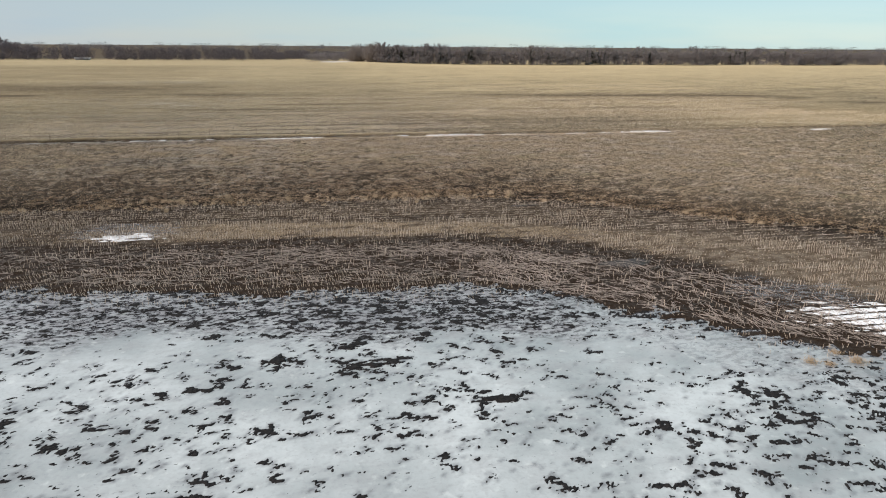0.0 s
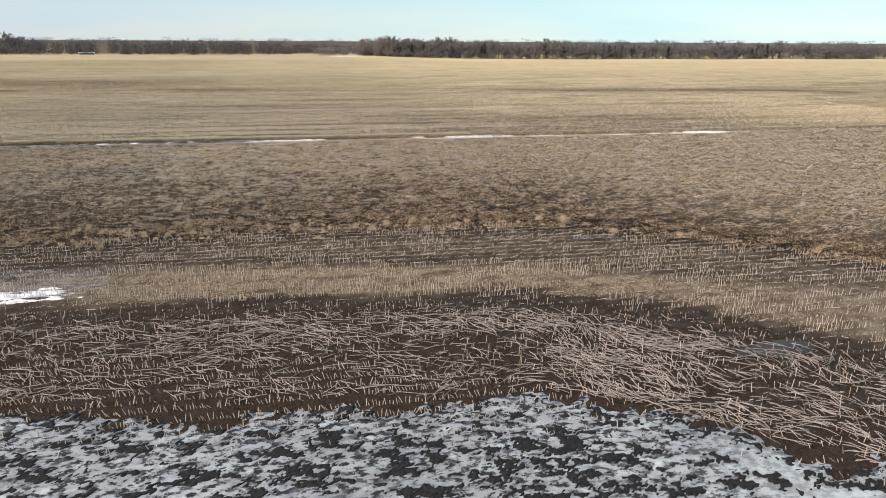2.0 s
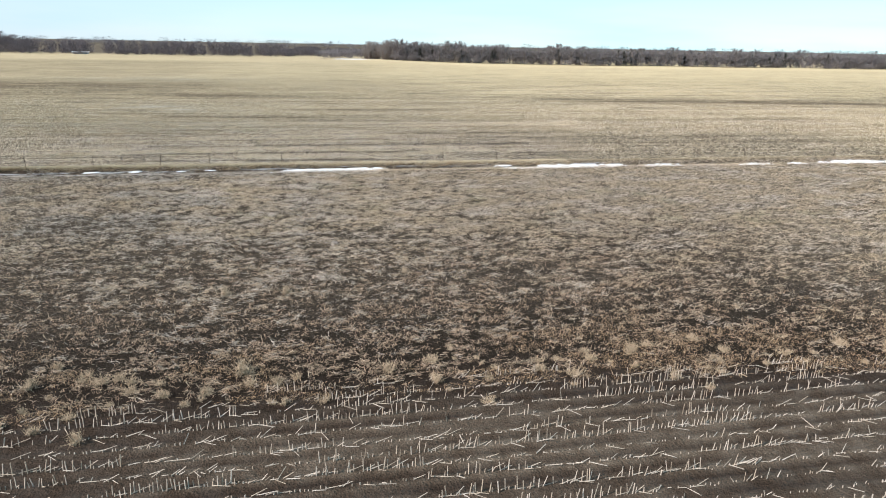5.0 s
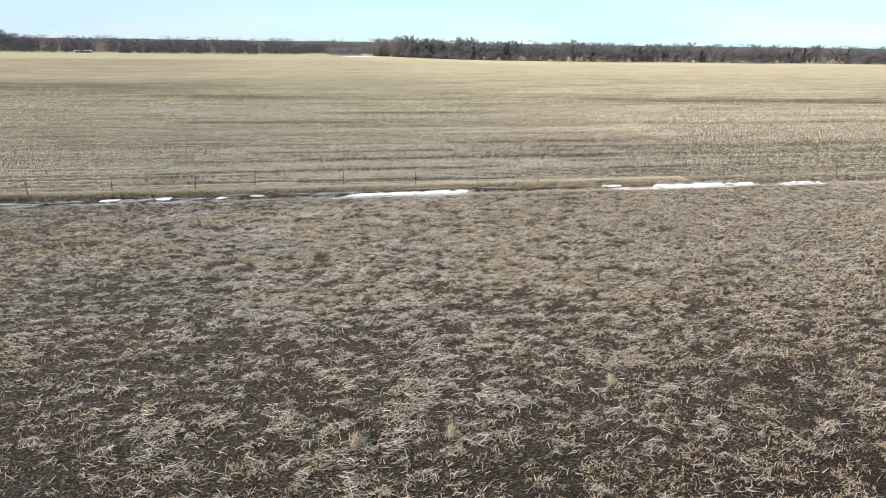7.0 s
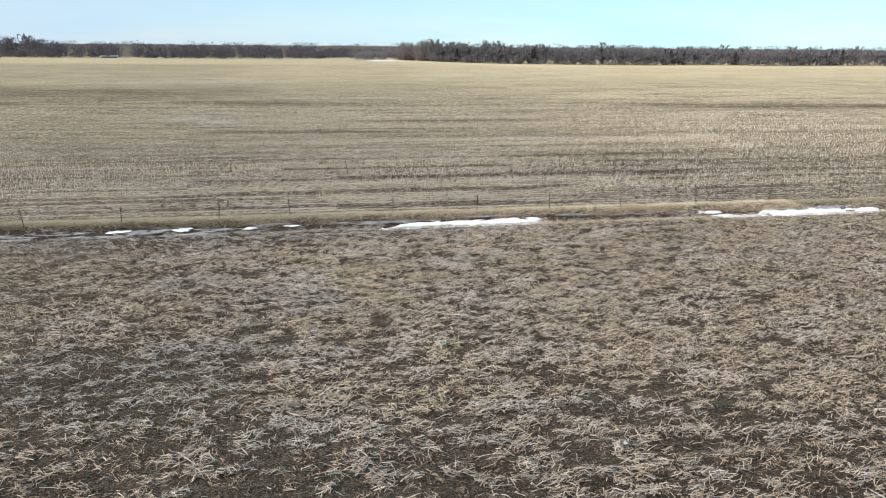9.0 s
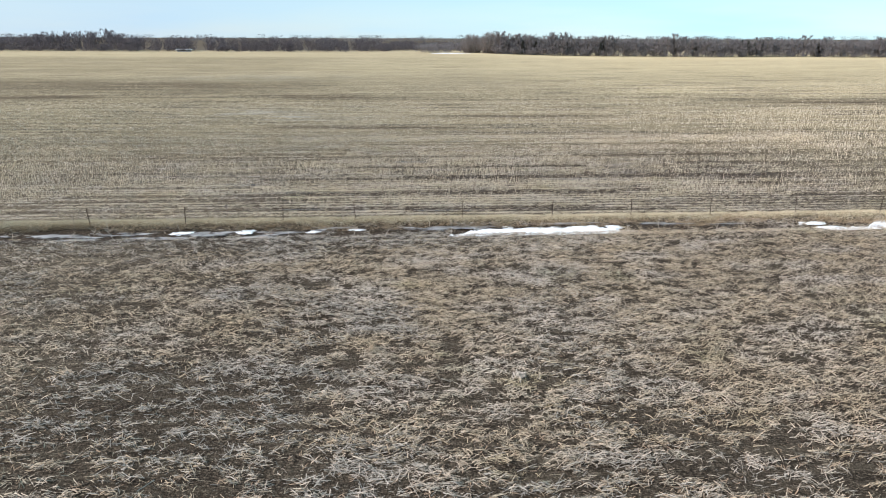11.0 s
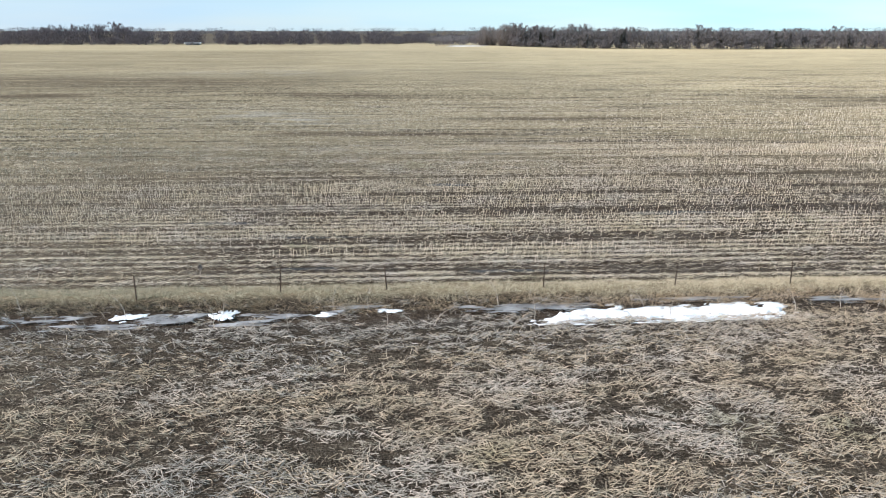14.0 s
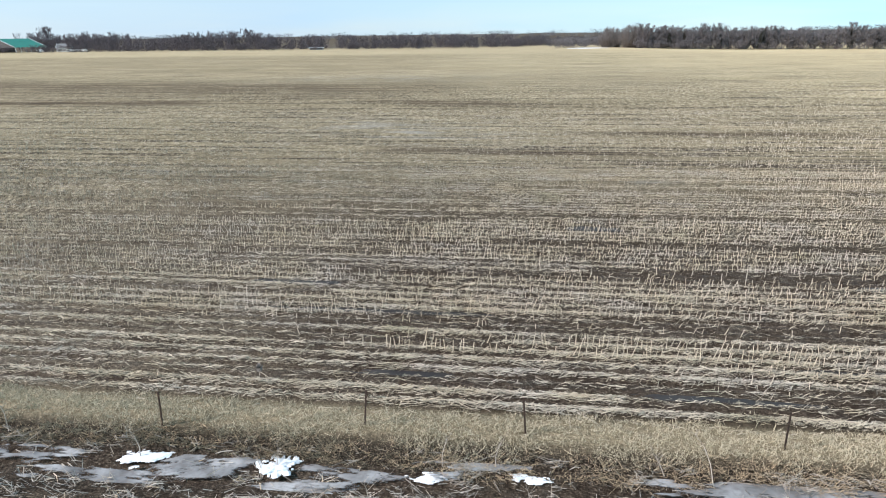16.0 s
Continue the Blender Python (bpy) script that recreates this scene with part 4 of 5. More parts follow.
SNOWS = ((-6.0, 6.3, 82.0, 85.2, 0.26, 0.15), (17.3, 19.2, 83.7, 84.6, 0.13, 0.1), (18.4, 22.6, 82.8, 83.9, 0.15, -0.04), (21.8, 32.2, 82.0, 85.1, 0.36, 0.05), (34.8, 39.0, 82.4, 84.2, 0.25, 0.04),
         (45.6, 50.2, 82.1, 83.7, 0.22, 0.06), (52.1, 54.6, 81.9, 83.1, 0.17, 0.0), (56.4, 66.2, 81.7, 83.8, 0.30, 0.01), (93.5, 97.5, 81.0, 82.2, 0.10, 0.0),
         (-24.0, -22.2, 83.6, 84.5, 0.06, 0.55), (-19.8, -18.7, 83.4, 84.9, 0.06, 0.3), (-15.6, -14.4, 83.6, 84.2, 0.06, 0.0), (-12.8, -11.6, 83.85, 84.35, 0.06, 0.0))
for k, (a, b, c, d, h, skew) in enumerate(SNOWS):
    patch("snow_patch", a, b, c, d, h, M_SNOW, 200 + k * 3, "ragged old white snow patch melting in a muddy ditch", "snow", "snow patches in the ditch", skew, 0.42 if b - a > 4 else 0.5, 130 if b - a > 4 else 44)
for k, (a, b, c, d, h, skew) in enumerate(((-33.5, -24.6, 82.9, 84.6, 0.12, -0.02), (-26.2, -22.4, 82.1, 83.4, 0.07, 0.0), (-22.9, -19.9, 82.9, 84.6, 0.13, 0.3), (-18.6, -15.4, 83.1, 84.4, 0.09, 0.1), (-15.2, -12.5, 83.6, 84.6, 0.10, 0.1),
                                           (-9.5, -3.0, 83.4, 84.7, 0.08, 0.02), (5.4, 10.5, 83.6, 84.9, 0.08, 0.0), (10.5, 13.5, 83.6, 84.4, 0.08, 0.0), (24, 30, 83.6, 84.9, 0.08, 0.0), (-43, -33.5, 83.0, 84.3, 0.08, 0.0), (40.5, 43.5, 82.9, 84.0, 0.06, -0.02), (67.5, 71, 82.2, 83.3, 0.06, -0.03), (-62, -46, 83.0, 84.3, 0.08, 0.0), (-31, -27.5, 82.5, 83.3, 0.06, 0.1), (-20.5, -17.5, 82.7, 83.4, 0.05, 0.0), (-1.5, 5.5, 84.0, 84.8, 0.06, 0.0))):
    patch("ditch_ice", a - 0.4, b + 0.4, c + 0.1, d + 0.35, h * 0.5, M_GREY, 300 + k * 3, "smooth dirty grey ice on the ditch bottom", "ice", "grey ice in the ditch", skew, 0.30, 80)
patch("snow_patch", -13.4, -8.1, 26.6, 28.5, 0.10, M_CRUST, 251, "thin white snow patch among standing stubble", "snow", "", 0.0, 0.45, 80)
bank = patch("snow_bank", 28.6, 44.0, -0.6, 5.6, 0.10, M_SNOW, 257, "wind-ribbed white snow bank on the pond shore", "snow", "", -0.36, 0.26, 160)
for v in bank.data.vertices:  # drilled rows show through as ribs
    spot = bank.matrix_basis @ v.co
    v.co.z -= 0.075 * max(0.0, math.cos((spot.y - ROW0) / ROW * 2 * math.pi + 1.2 * float(vnoise(spot.x * 0.4, spot.y * 0.2, 181))) - 0.1)
patch("thin_snow", 26.5, 37.5, 4.6, 11.4, 0.07, M_FILM, 263, "thin grey snow film among fallen stalks", "snow", "thin snow on the mud", -0.35, 0.28, 90)
patch("thin_snow", -17.0, -6.0, 26.4, 32.6, 0.05, M_FILM, 266, "thin grey snow film among standing stubble", "snow", "thin snow on the mud", 0.0, 0.34, 90)
for k, (a, b, c, d) in enumerate(((20.8, 24.2, 32.2, 32.9), (22.3, 26.5, 14.3, 16.0), (-24, -13.5, 94.4, 95.1), (-19, -14.5, 89.1, 89.7), (-10.5, -6.5, 107.6, 108.8), (-3, 6, 90.7, 91.2), (-26, -21, 97.5, 98.3), (2, 9, 98.6, 99.5), (-9, -3, 88.2, 88.9))):
    ob = patch("puddle", a, b, c, d, 0.02, M_WATER, 400 + k, "shallow puddle of dark meltwater standing between the rows", "puddle", "puddles", 0.0, 0.25, 30)
    for v in ob.data.vertices:
        v.co.z = 0.0 if v.co.z > 0 else -0.03
    ob.location.z += 0.035


def build_grass():
    """Flattened pale grass along the fence, shaggy brown thatch on the slope to the ditch."""
    n = 84000
    x = np.concatenate([rng.uniform(-38, 26, n * 3 // 4), rng.uniform(-110, 110, n // 4)])
    top = 86.9 + 1.3 * (fbm(x * 0.7, 0 * x, 4, 121, 0.65) - 0.5)
    low = 84.22 + 1.1 * (fbm(x * 0.30, 0 * x + 9, 4, 122) - 0.5)
    y = low + (top - low) * rng.random(len(x))
    tuft = fbm(x * 1.1, y * 1.6, 4, 120, 0.6)
    s = rng.random(len(x)) < 0.25 + smooth(0.30, 0.52, tuft)
    x, y, tuft, low = x[s], y[s], tuft[s], low[s]
    n = len(x)
    slope = smooth(1.05, 0.35, y - low + 1.0 * (tuft - 0.5))
    clod = smooth(0.44, 0.62, fbm(x * 0.9, y * 0.9, 3, 124))
    h = rng.uniform(0.04, 0.17, n) * (0.5 + tuft) * (1 + (0.6 + 1.6 * clod) * slope)
    yaw = rng.uniform(0, 6.3, n)
    lean = rng.uniform(0.3, 2.0, n) * rng.uniform(0.4, 1.0, n)
    p0 = np.stack([x, y, ground_z(x, y) - 0.01], 1)
    d = np.stack([np.cos(yaw) * lean * h, np.sin(yaw) * lean * h - 0.8 * slope * h, h * (1 - 0.25 * slope)], 1)
    wide = 1 + 0.8 * smooth(28, 60, np.abs(x + 6))
    brown = slope > rng.random(n)
    for mask, name, mat, label in ((~brown, "bank_grass", M_GRASS, "strip of flattened pale tan dead grass along the fence"), (brown, "bank_thatch", M_THATCH, "shaggy brown thatch hanging down the ditch bank")):
        q, e = p0[mask], d[mask]
        a = prisms(q, q + e, 0.0062 * wide[mask], 0.002, 2)
        m = len(q) // 6
        i = rng.integers(0, len(q), m)
        b = litter(q[i] + (0, 0, 0.04), rng.normal(0, 0.9, m), rng.uniform(0.10, 0.40, m), rng.uniform(0.006, 0.011, m), rng.normal(0, 0.05, m), 0.6)
        tagged(new(name, quad_mesh(name, *joined(a, b), mat)), label, "grass", kind="stuff")


build_grass()


def weed_tuft_mesh(seed, blades=40, radius=0.42, height=0.38):
    r = np.random.default_rng(seed)
    az_, el = r.uniform(0, 6.3, blades), r.uniform(0.25, 1.35, blades)
    length = r.uniform(0.5, 1.0, blades)
    d = np.stack([np.cos(az_) * np.cos(el) * radius, np.sin(az_) * np.cos(el) * radius, np.sin(el) * height], 1) * length[:, None]
    p0 = np.stack([r.normal(0, 0.06, blades), r.normal(0, 0.06, blades), np.full(blades, -0.03)], 1)
    a = prisms(p0, p0 + d, 0.008, 0.006, 2)
    # side sprays give the tuft its fuzz
    m = blades * 5
    i = r.integers(0, blades, m)
    q = p0[i] + d[i] * r.uniform(0.45, 1.0, m)[:, None]
    e = r.normal(0, 0.075, (m, 3)) + (0, 0, 0.02)
    b = prisms(q, q + e, 0.0065, 0.004, 2)
    return quad_mesh("weed_tuft", *joined(a, b), M_TUFT)


tufts = [weed_tuft_mesh(500 + k, radius=0.30 + 0.05 * k, height=0.30 + 0.05 * (k % 3)) for k in range(5)]
for k in range(96):
    x = rng.uniform(-27, 44) if k > 48 else rng.uniform(-16, 22)
    y = float(WEEDS(x)) + rng.normal(0.9, 1.1)
    s = rng.uniform(0.4, 1.2)
    ob = new("weed_tuft", tufts[k % 5])
    ob.matrix_world = pose(x, y, float(ground_z(x, y)), 0, 0, rng.uniform(0, 360)) @ Matrix.Scale(s, 4)
    tagged(ob, "fuzzy dry tan weed tuft at the edge of wet mud", "weed", "dry weed tufts")
for x, y, s in ((26.2, -0.5, 1.1), (26.9, -0.9, 0.8), (28.4, -0.9, 1.3), (28.1, 0.2, 1.0), (30.3, -3.6, 1.2)):
    ob = new("weed_tuft", tufts[3])
    ob.matrix_world = pose(x, y, float(ice_z(x, y))) @ Matrix.Scale(s, 4)
    tagged(ob, "brown dead weed tuft frozen into the edge of the ice", "weed", "dry weed tufts")
for x, y, s in ((-6.47, 48.09, 1.3), (-3.47, 48.10, 1.2), (-4.8, 39.4, 1.8), (22.4, 36.9, 1.9), (3.0, 50.5, 1.0), (-10.5, 66.5, 1.0)):
    ob = new("weed_tuft", tufts[2])
    ob.matrix_world = pose(x, y, float(ground_z(x, y))) @ Matrix.Scale(s, 4)
    tagged(ob, "lone golden dry weed tuft on matted residue", "weed", "dry weed tufts")


def build_rust():
    """Rust-coloured dry weeds matted into the first metres of residue."""
    n = 120000
    x = rng.uniform(-34, 50, n)
    v = rng.gamma(1.5, 3.0, n) - 0.4
    y = WEEDS(x) + v
    clump = fbm(x * 0.45, y * 0.9, 4, 131, 0.6) + 0.10 * smooth(2, 16, x)
    s = (rng.random(n) < smooth(0.47, 0.70, clump)) & (y < 62)
    x, y, clump = x[s], y[s], clump[s]
    n = len(x)
    p = np.stack([x, y, ground_z(x, y) + 0.02 + 0.22 * rng.random(n) * smooth(0.5, 0.75, clump)], 1)
    a = litter(p, rng.uniform(0, 6.3, n), rng.uniform(0.05, 0.17, n), rng.uniform(0.005, 0.011, n), rng.normal(0, 0.035, n), 0.15)
    tagged(new("matted_weeds", quad_mesh("matted_weeds", *a, M_WEED)), "rusty brown dry weeds matted along the edge of the mud", "weeds", kind="stuff")


build_rust()


def build_wads():
    """Clumped shreds of leaf and husk on the dark soil past the mud."""
    m, per = 9500, 7
    cx = rng.normal(2, 17, m)
    cv = rng.gamma(2.2, 4.6, m)
    cy = WEEDS(cx) + cv
    s = (rng.random(m) < smooth(0.36, 0.58, fbm(cx * 1.1, cy * 1.5, 4, 133, 0.65))) & (cy < 66)
    cx, cy = np.repeat(cx[s], per), np.repeat(cy[s], per)
    n = len(cx)
    off = rng.normal(0, 0.085, (n, 2))
    x, y = cx + off[:, 0] * 1.3, cy + off[:, 1]
    p = np.stack([x, y, ground_z(x, y) + rng.uniform(0.02, 0.15, n) * np.exp(-np.hypot(off[:, 0], off[:, 1]) / 0.12)], 1)
    a = litter(p, rng.uniform(0, 6.3, n), rng.uniform(0.06, 0.20, n), rng.uniform(0.012, 0.034, n), rng.normal(0, 0.035, n), 0.12)
    tagged(new("leaf_wads", quad_mesh("leaf_wads", *a, M_WAD)), "grey-brown clumps of shredded corn leaves on black soil", "crop residue", kind="stuff")


build_wads()


def dead_weed_mesh(seed):
    r = np.random.default_rng(seed)
    h = r.uniform(0.7, 1.5)
    pts = np.array([[0, 0, -0.05], [0.05, 0.02, 0.4 * h], [0.16, 0.02, 0.75 * h], [0.34, 0.0, h]]) * (r.uniform(-1.6, 1.6), 1, 1)
    rad = np.array([0.014, 0.012, 0.009, 0.005])
    a = prisms(pts[:-1], pts[1:], rad[:-1], rad[1:], 4)
    m = 14
    t = r.uniform(0.35, 1.0, m)
    q = np.stack([np.interp(t * h, pts[:, 2], pts[:, i]) for i in range(3)], 1)
    e = np.stack([r.normal(0, 0.16, m), r.normal(0, 0.16, m), r.uniform(0.02, 0.22, m)], 1)
    b = prisms(q, q + e, 0.006, 0.003, 3)
    return quad_mesh("dead_weed", *joined(a, b), M_STUBBLE)


stems = [dead_weed_mesh(600 + k) for k in range(6)]
for k in range(46):
    x = rng.uniform(-34, 20) if k < 34 else rng.uniform(20, 60)
    y = rng.uniform(82.2, 84.7)
    ob = new("dead_weed", stems[k % 6])
    ob.matrix_world = pose(x, y, float(ground_z(x, y)), rng.uniform(-22, 22), rng.uniform(-22, 22), rng.uniform(-50, 50))
    tagged(ob, "tall bleached dead weed stalk leaning over the ditch", "weed", "dead weeds in the ditch")


def t_post():
    """A studded steel T-post, its foot in the bank."""
    bm = bmesh.new()
    for sx, sy, oy in ((0.055, 0.010, 0.0), (0.010, 0.042, 0.026)):
        bmesh.ops.create_cube(bm, size=1.0, matrix=Matrix.LocRotScale((0, oy, 0.5), None, (sx, sy, 1.6)))
    for i in range(18):
        bmesh.ops.create_cube(bm, size=1.0, matrix=Matrix.LocRotScale((0, -0.009, 0.05 + 0.068 * i), None, (0.018, 0.010, 0.022)))
    bmesh.ops.bevel(bm, geom=list(bm.edges), offset=0.0015, segments=1, affect="EDGES")
    return solid("fence_post", bm, M_POST)


POSTS = [-29.35, -23.34, -17.2, -12.4, -5.25, 0.87, 6.35, 11.9, 18.0] + [18.0 + 6.1 * k for k in range(1, 13)] + [-29.35 - 6.1 * k for k in range(1, 11)]
post_mesh = t_post()
for x in POSTS:
    ob = new("fence_post", post_mesh)
    y = FENCE_Y - 0.6 * float(smooth(-17, -23, x))
    ob.matrix_world = pose(x, y, float(ground_z(x, y)) - 0.12, rng.uniform(-2, 2), rng.uniform(-5, 5), rng.uniform(-15, 15))
    tagged(ob, "thin dark rusty steel T-post standing in dead grass", "fence post", "posts along the ditch")


def thistle():
    top = new("dead_thistle")
    r = np.random.default_rng(9)
    part("stem", quad_mesh("stem", *prisms(np.array([[0, 0, -0.05]]), np.array([[0.02, 0.0, 0.42]]), 0.012, 0.009, 4), M_STUBBLE), top)
    m = 160
    d = r.normal(0, 1, (m, 3))
    d /= np.linalg.norm(d, axis=1, keepdims=True)
    c = np.array([[0.02, 0, 0.52]])
    part("seed_head", quad_mesh("seed_head", *prisms(c + d * 0.02, c + d * (0.12, 0.12, 0.17), 0.016, 0.006, 3), M_MAT), top, "fluffy grey-brown seed head")
    return tagged(top, "dead thistle with a fluffy seed head among stubble", "weed")


thistle().location = (-21.5, 88.2, float(ground_z(-21.5, 88.2)))
for x, y in ((-0.7, 56.26), (-5.13, 64.0)):
    ob = new("husk_heap", quad_mesh("husk_heap", *ribbons(np.stack([rng.normal(0, 0.10, 60), rng.normal(0, 0.08, 60), rng.uniform(0.0, 0.22, 60)], 1), rng.uniform(0, 6.3, 60), rng.uniform(0.12, 0.3, 60),
                                                          rng.uniform(0.03, 0.06, 60), rng.uniform(0.02, 0.08, 60), rng.normal(0, 0.05, 60), rng.normal(0, 0.04, 60)), M_STUBBLE))
    ob.location = (x, y, float(ground_z(x, y)) + 0.03)
    tagged(ob, "small heap of pale corn husks on dark residue", "husks", "husk heaps")


# ---- trees, farm and far woods ----
def bare_tree(seed, height, spread, twig_count, dense=False):
    """Trunk and limbs in one list, the fine crown in another: limbs fork into branches, branches bear sprays of twigs."""
    r = np.random.default_rng(seed)
    limbs, forks = (16, 4) if dense else (11, 4)
    a = np.arange(limbs) * 2.4 + r.uniform(0, 6)
    at = np.linspace(0.03 if dense else 0.10, 0.74, limbs)
    reach = spread * r.uniform(0.5, 0.95, limbs) * np.sin(np.pi * (0.24 + 0.62 * at))
    p0 = np.stack([0.1 * at, 0 * a, at * height], 1)
    p1 = np.stack([np.cos(a) * reach, np.sin(a) * reach, height * np.minimum(0.93, at + r.uniform(0.14, 0.34, limbs))], 1)
    i = np.repeat(np.arange(limbs), forks)
    q0 = p0[i] + (p1 - p0)[i] * r.uniform(0.25, 1.0, len(i))[:, None]
    q1 = q0 + np.stack([r.normal(0, 0.22, len(i)) * spread + 0.22 * p1[i, 0], r.normal(0, 0.22, len(i)) * spread + 0.22 * p1[i, 1], r.uniform(0.02, 0.17, len(i)) * height], 1)
    q1[:, 2] = np.minimum(q1[:, 2], height * 0.97)
    trunk = prisms(np.array([[0, 0, -0.03 * height]]), np.array([[0.1, 0, height * 0.86]]), 0.020 * height, 0.005 * height, 6)
    wood = joined(trunk, prisms(p0, p1, 0.008 * height, 0.003 * height, 4), prisms(q0, q1, 0.0035 * height, 0.0015 * height, 3))
    n = twig_count
    i = r.integers(0, len(q0), n)
    way = q1[i] - q0[i]
    start = q0[i] + way * r.uniform(0.0, 1.05, n)[:, None] + r.normal(0, 0.035, (n, 3)) * (spread, spread, height)
    out = way / np.maximum(np.linalg.norm(way, axis=1, keepdims=True), 1e-6) + r.normal(0, 0.42, (n, 3)) + (0, 0, 0.55)
    out /= np.linalg.norm(out, axis=1, keepdims=True)
    tip = start + out * (r.uniform(0.045, 0.125, n) * height)[:, None]
    tip[:, 2] = np.minimum(tip[:, 2], height * r.uniform(0.93, 1.03, n))
    w = np.cross(out, r.normal(0, 1, (n, 3)))
    w /= np.linalg.norm(w, axis=1, keepdims=True)
    w *= (r.uniform(0.0035, 0.0085, n) * height * (3.2 if height < 2 else 0.92))[:, None]
    verts = np.stack([start - w, start + w, tip + w * 0.5, tip - w * 0.5], 1).reshape(-1, 3)
    return wood, (verts, np.arange(n * 4).reshape(-1, 4))


def cedar(seed, height):
    r = np.random.default_rng(seed)
    n = 700
    t = r.random(n) ** 0.8
    a = r.uniform(0, 6.3, n)
    rad = ((1 - t) * height * 0.20 + 0.25) * r.uniform(0.3, 1.1, n)
    c = np.stack([np.cos(a) * rad, np.sin(a) * rad, height * (0.06 + 0.92 * t)], 1)
    out = np.stack([np.cos(a), np.sin(a), r.uniform(-0.2, 0.9, n)], 1)
    half = out * r.uniform(0.25, 0.5, n)[:, None]
    w = np.cross(out, r.normal(0, 1, (n, 3)))
    w /= np.linalg.norm(w, axis=1, keepdims=True)
    w *= 0.17
    verts = np.stack([c - half - w, c - half + w, c + half + w * 0.4, c + half - w * 0.4], 1).reshape(-1, 3)
    return prisms(np.array([[0, 0, -0.4]]), np.array([[0, 0, height * 0.9]]), 0.2, 0.05, 5), (verts, np.arange(n * 4).reshape(-1, 4))


def make_tree(name, wood, crown, leaf, label, group):
    top = new(name)
    part("trunk", quad_mesh("trunk", *wood, M_BARK), top)
    part("crown", quad_mesh("crown", *crown, leaf), top)
    return tagged(top, label, "tree", group)


def turned(x, y, s, sz, drop=0.0):
    return pose(x, y, float(ground_z(x, y)) - drop, 0, 0, rng.uniform(0, 360)) @ Matrix.Diagonal((s, s, sz, 1))


protos = [make_tree("bare_tree", *bare_tree(700 + k, 12.0, 4.0, 1000), M_TWIG, "leafless grey-brown deciduous tree at the edge of the field", "trees of the windbreak") for k in range(6)]
firs = [make_tree("cedar_tree", *cedar(720 + k, 11.0), M_CEDAR, "dark narrow evergreen cedar in the windbreak", "cedars of the windbreak") for k in range(3)]
used = set()


def plant(pool, k, m):
    """The first of each pool is moved, the rest are copies."""
    src = pool[k % len(pool)]
    if src.name in used:
        ob = copy_thing(src, Matrix.Identity(4))
    else:
        ob = src
        used.add(src.name)
    ob.matrix_basis = m


def windbreak_y(x):
    return 566 - 18 * smooth(60, 200, x) + 6 * np.sin(x * 0.05)


for k in range(230):
    x = 67 + (k / 229) ** 1.15 * 567 + rng.uniform(-2, 2)
    y = float(windbreak_y(x)) + (k % 3) * 7 + rng.uniform(-2.5, 2.5)
    tall = rng.uniform(0.72, 1.14) * (1.16 if k % 7 == 0 else 1.0) * (1.13 - 0.10 * smooth(140, 420, x))
    plant(protos, k, turned(x, y, rng.uniform(0.95, 1.45), float(tall)))
for k in range(24):
    x = 80 + rng.random() ** 1.4 * 420
    plant(firs, k, turned(x, float(windbreak_y(x)) + rng.uniform(-2, 8), rng.uniform(0.8, 1.1), rng.uniform(0.85, 1.28)))

def thicket(seed, height, spread, stems, twig_count):
    """Many stems that fan out from one root into a rounded dome."""
    r = np.random.default_rng(seed)
    a, out = r.uniform(0, 6.3, stems), r.random(stems) ** 0.5
    foot = np.stack([np.cos(a) * out * spread * 0.62, np.sin(a) * out * spread * 0.62, np.full(stems, -0.3)], 1)
    top = np.stack([np.cos(a) * out * spread, np.sin(a) * out * spread, height * (1 - 0.62 * out ** 3) * r.uniform(0.88, 1.0, stems)], 1)
    wood = prisms(foot, top, 0.12, 0.03, 4)
    i, u = r.integers(0, stems, twig_count), r.random(twig_count) ** 0.6
    start = foot[i] + (top - foot)[i] * u[:, None] + r.normal(0, 0.5, (twig_count, 3)) * (1, 1, 0.4)
    way = np.stack([np.cos(a[i]) * 0.3, np.sin(a[i]) * 0.3, np.ones(twig_count)], 1) + r.normal(0, 0.30, (twig_count, 3))
    tip = start + way * r.uniform(0.5, 1.3, twig_count)[:, None]
    w = np.cross(way, r.normal(0, 1, (twig_count, 3)))
    w *= r.uniform(0.03, 0.07, twig_count)[:, None] / np.linalg.norm(w, axis=1, keepdims=True)
    verts = np.stack([start - w, start + w, tip + w * 0.5, tip - w * 0.5], 1).reshape(-1, 3)
    return wood, (verts, np.arange(twig_count * 4).reshape(-1, 4))


for seed, x, y, height, spread, stems, twig_count in ((760, 61, 577, 16.0, 11.5, 240, 15000), (761, 47, 588, 14.2, 10.0, 190, 10000)):
    wood, crown = thicket(seed, height, spread, stems, twig_count)
    plant([make_tree("willow_thicket", wood, crown, M_WILLOW, "broad rounded grove of leafless pale-brown willows", "willow groves")], 0, turned(x, y, 1.0, 1.0))


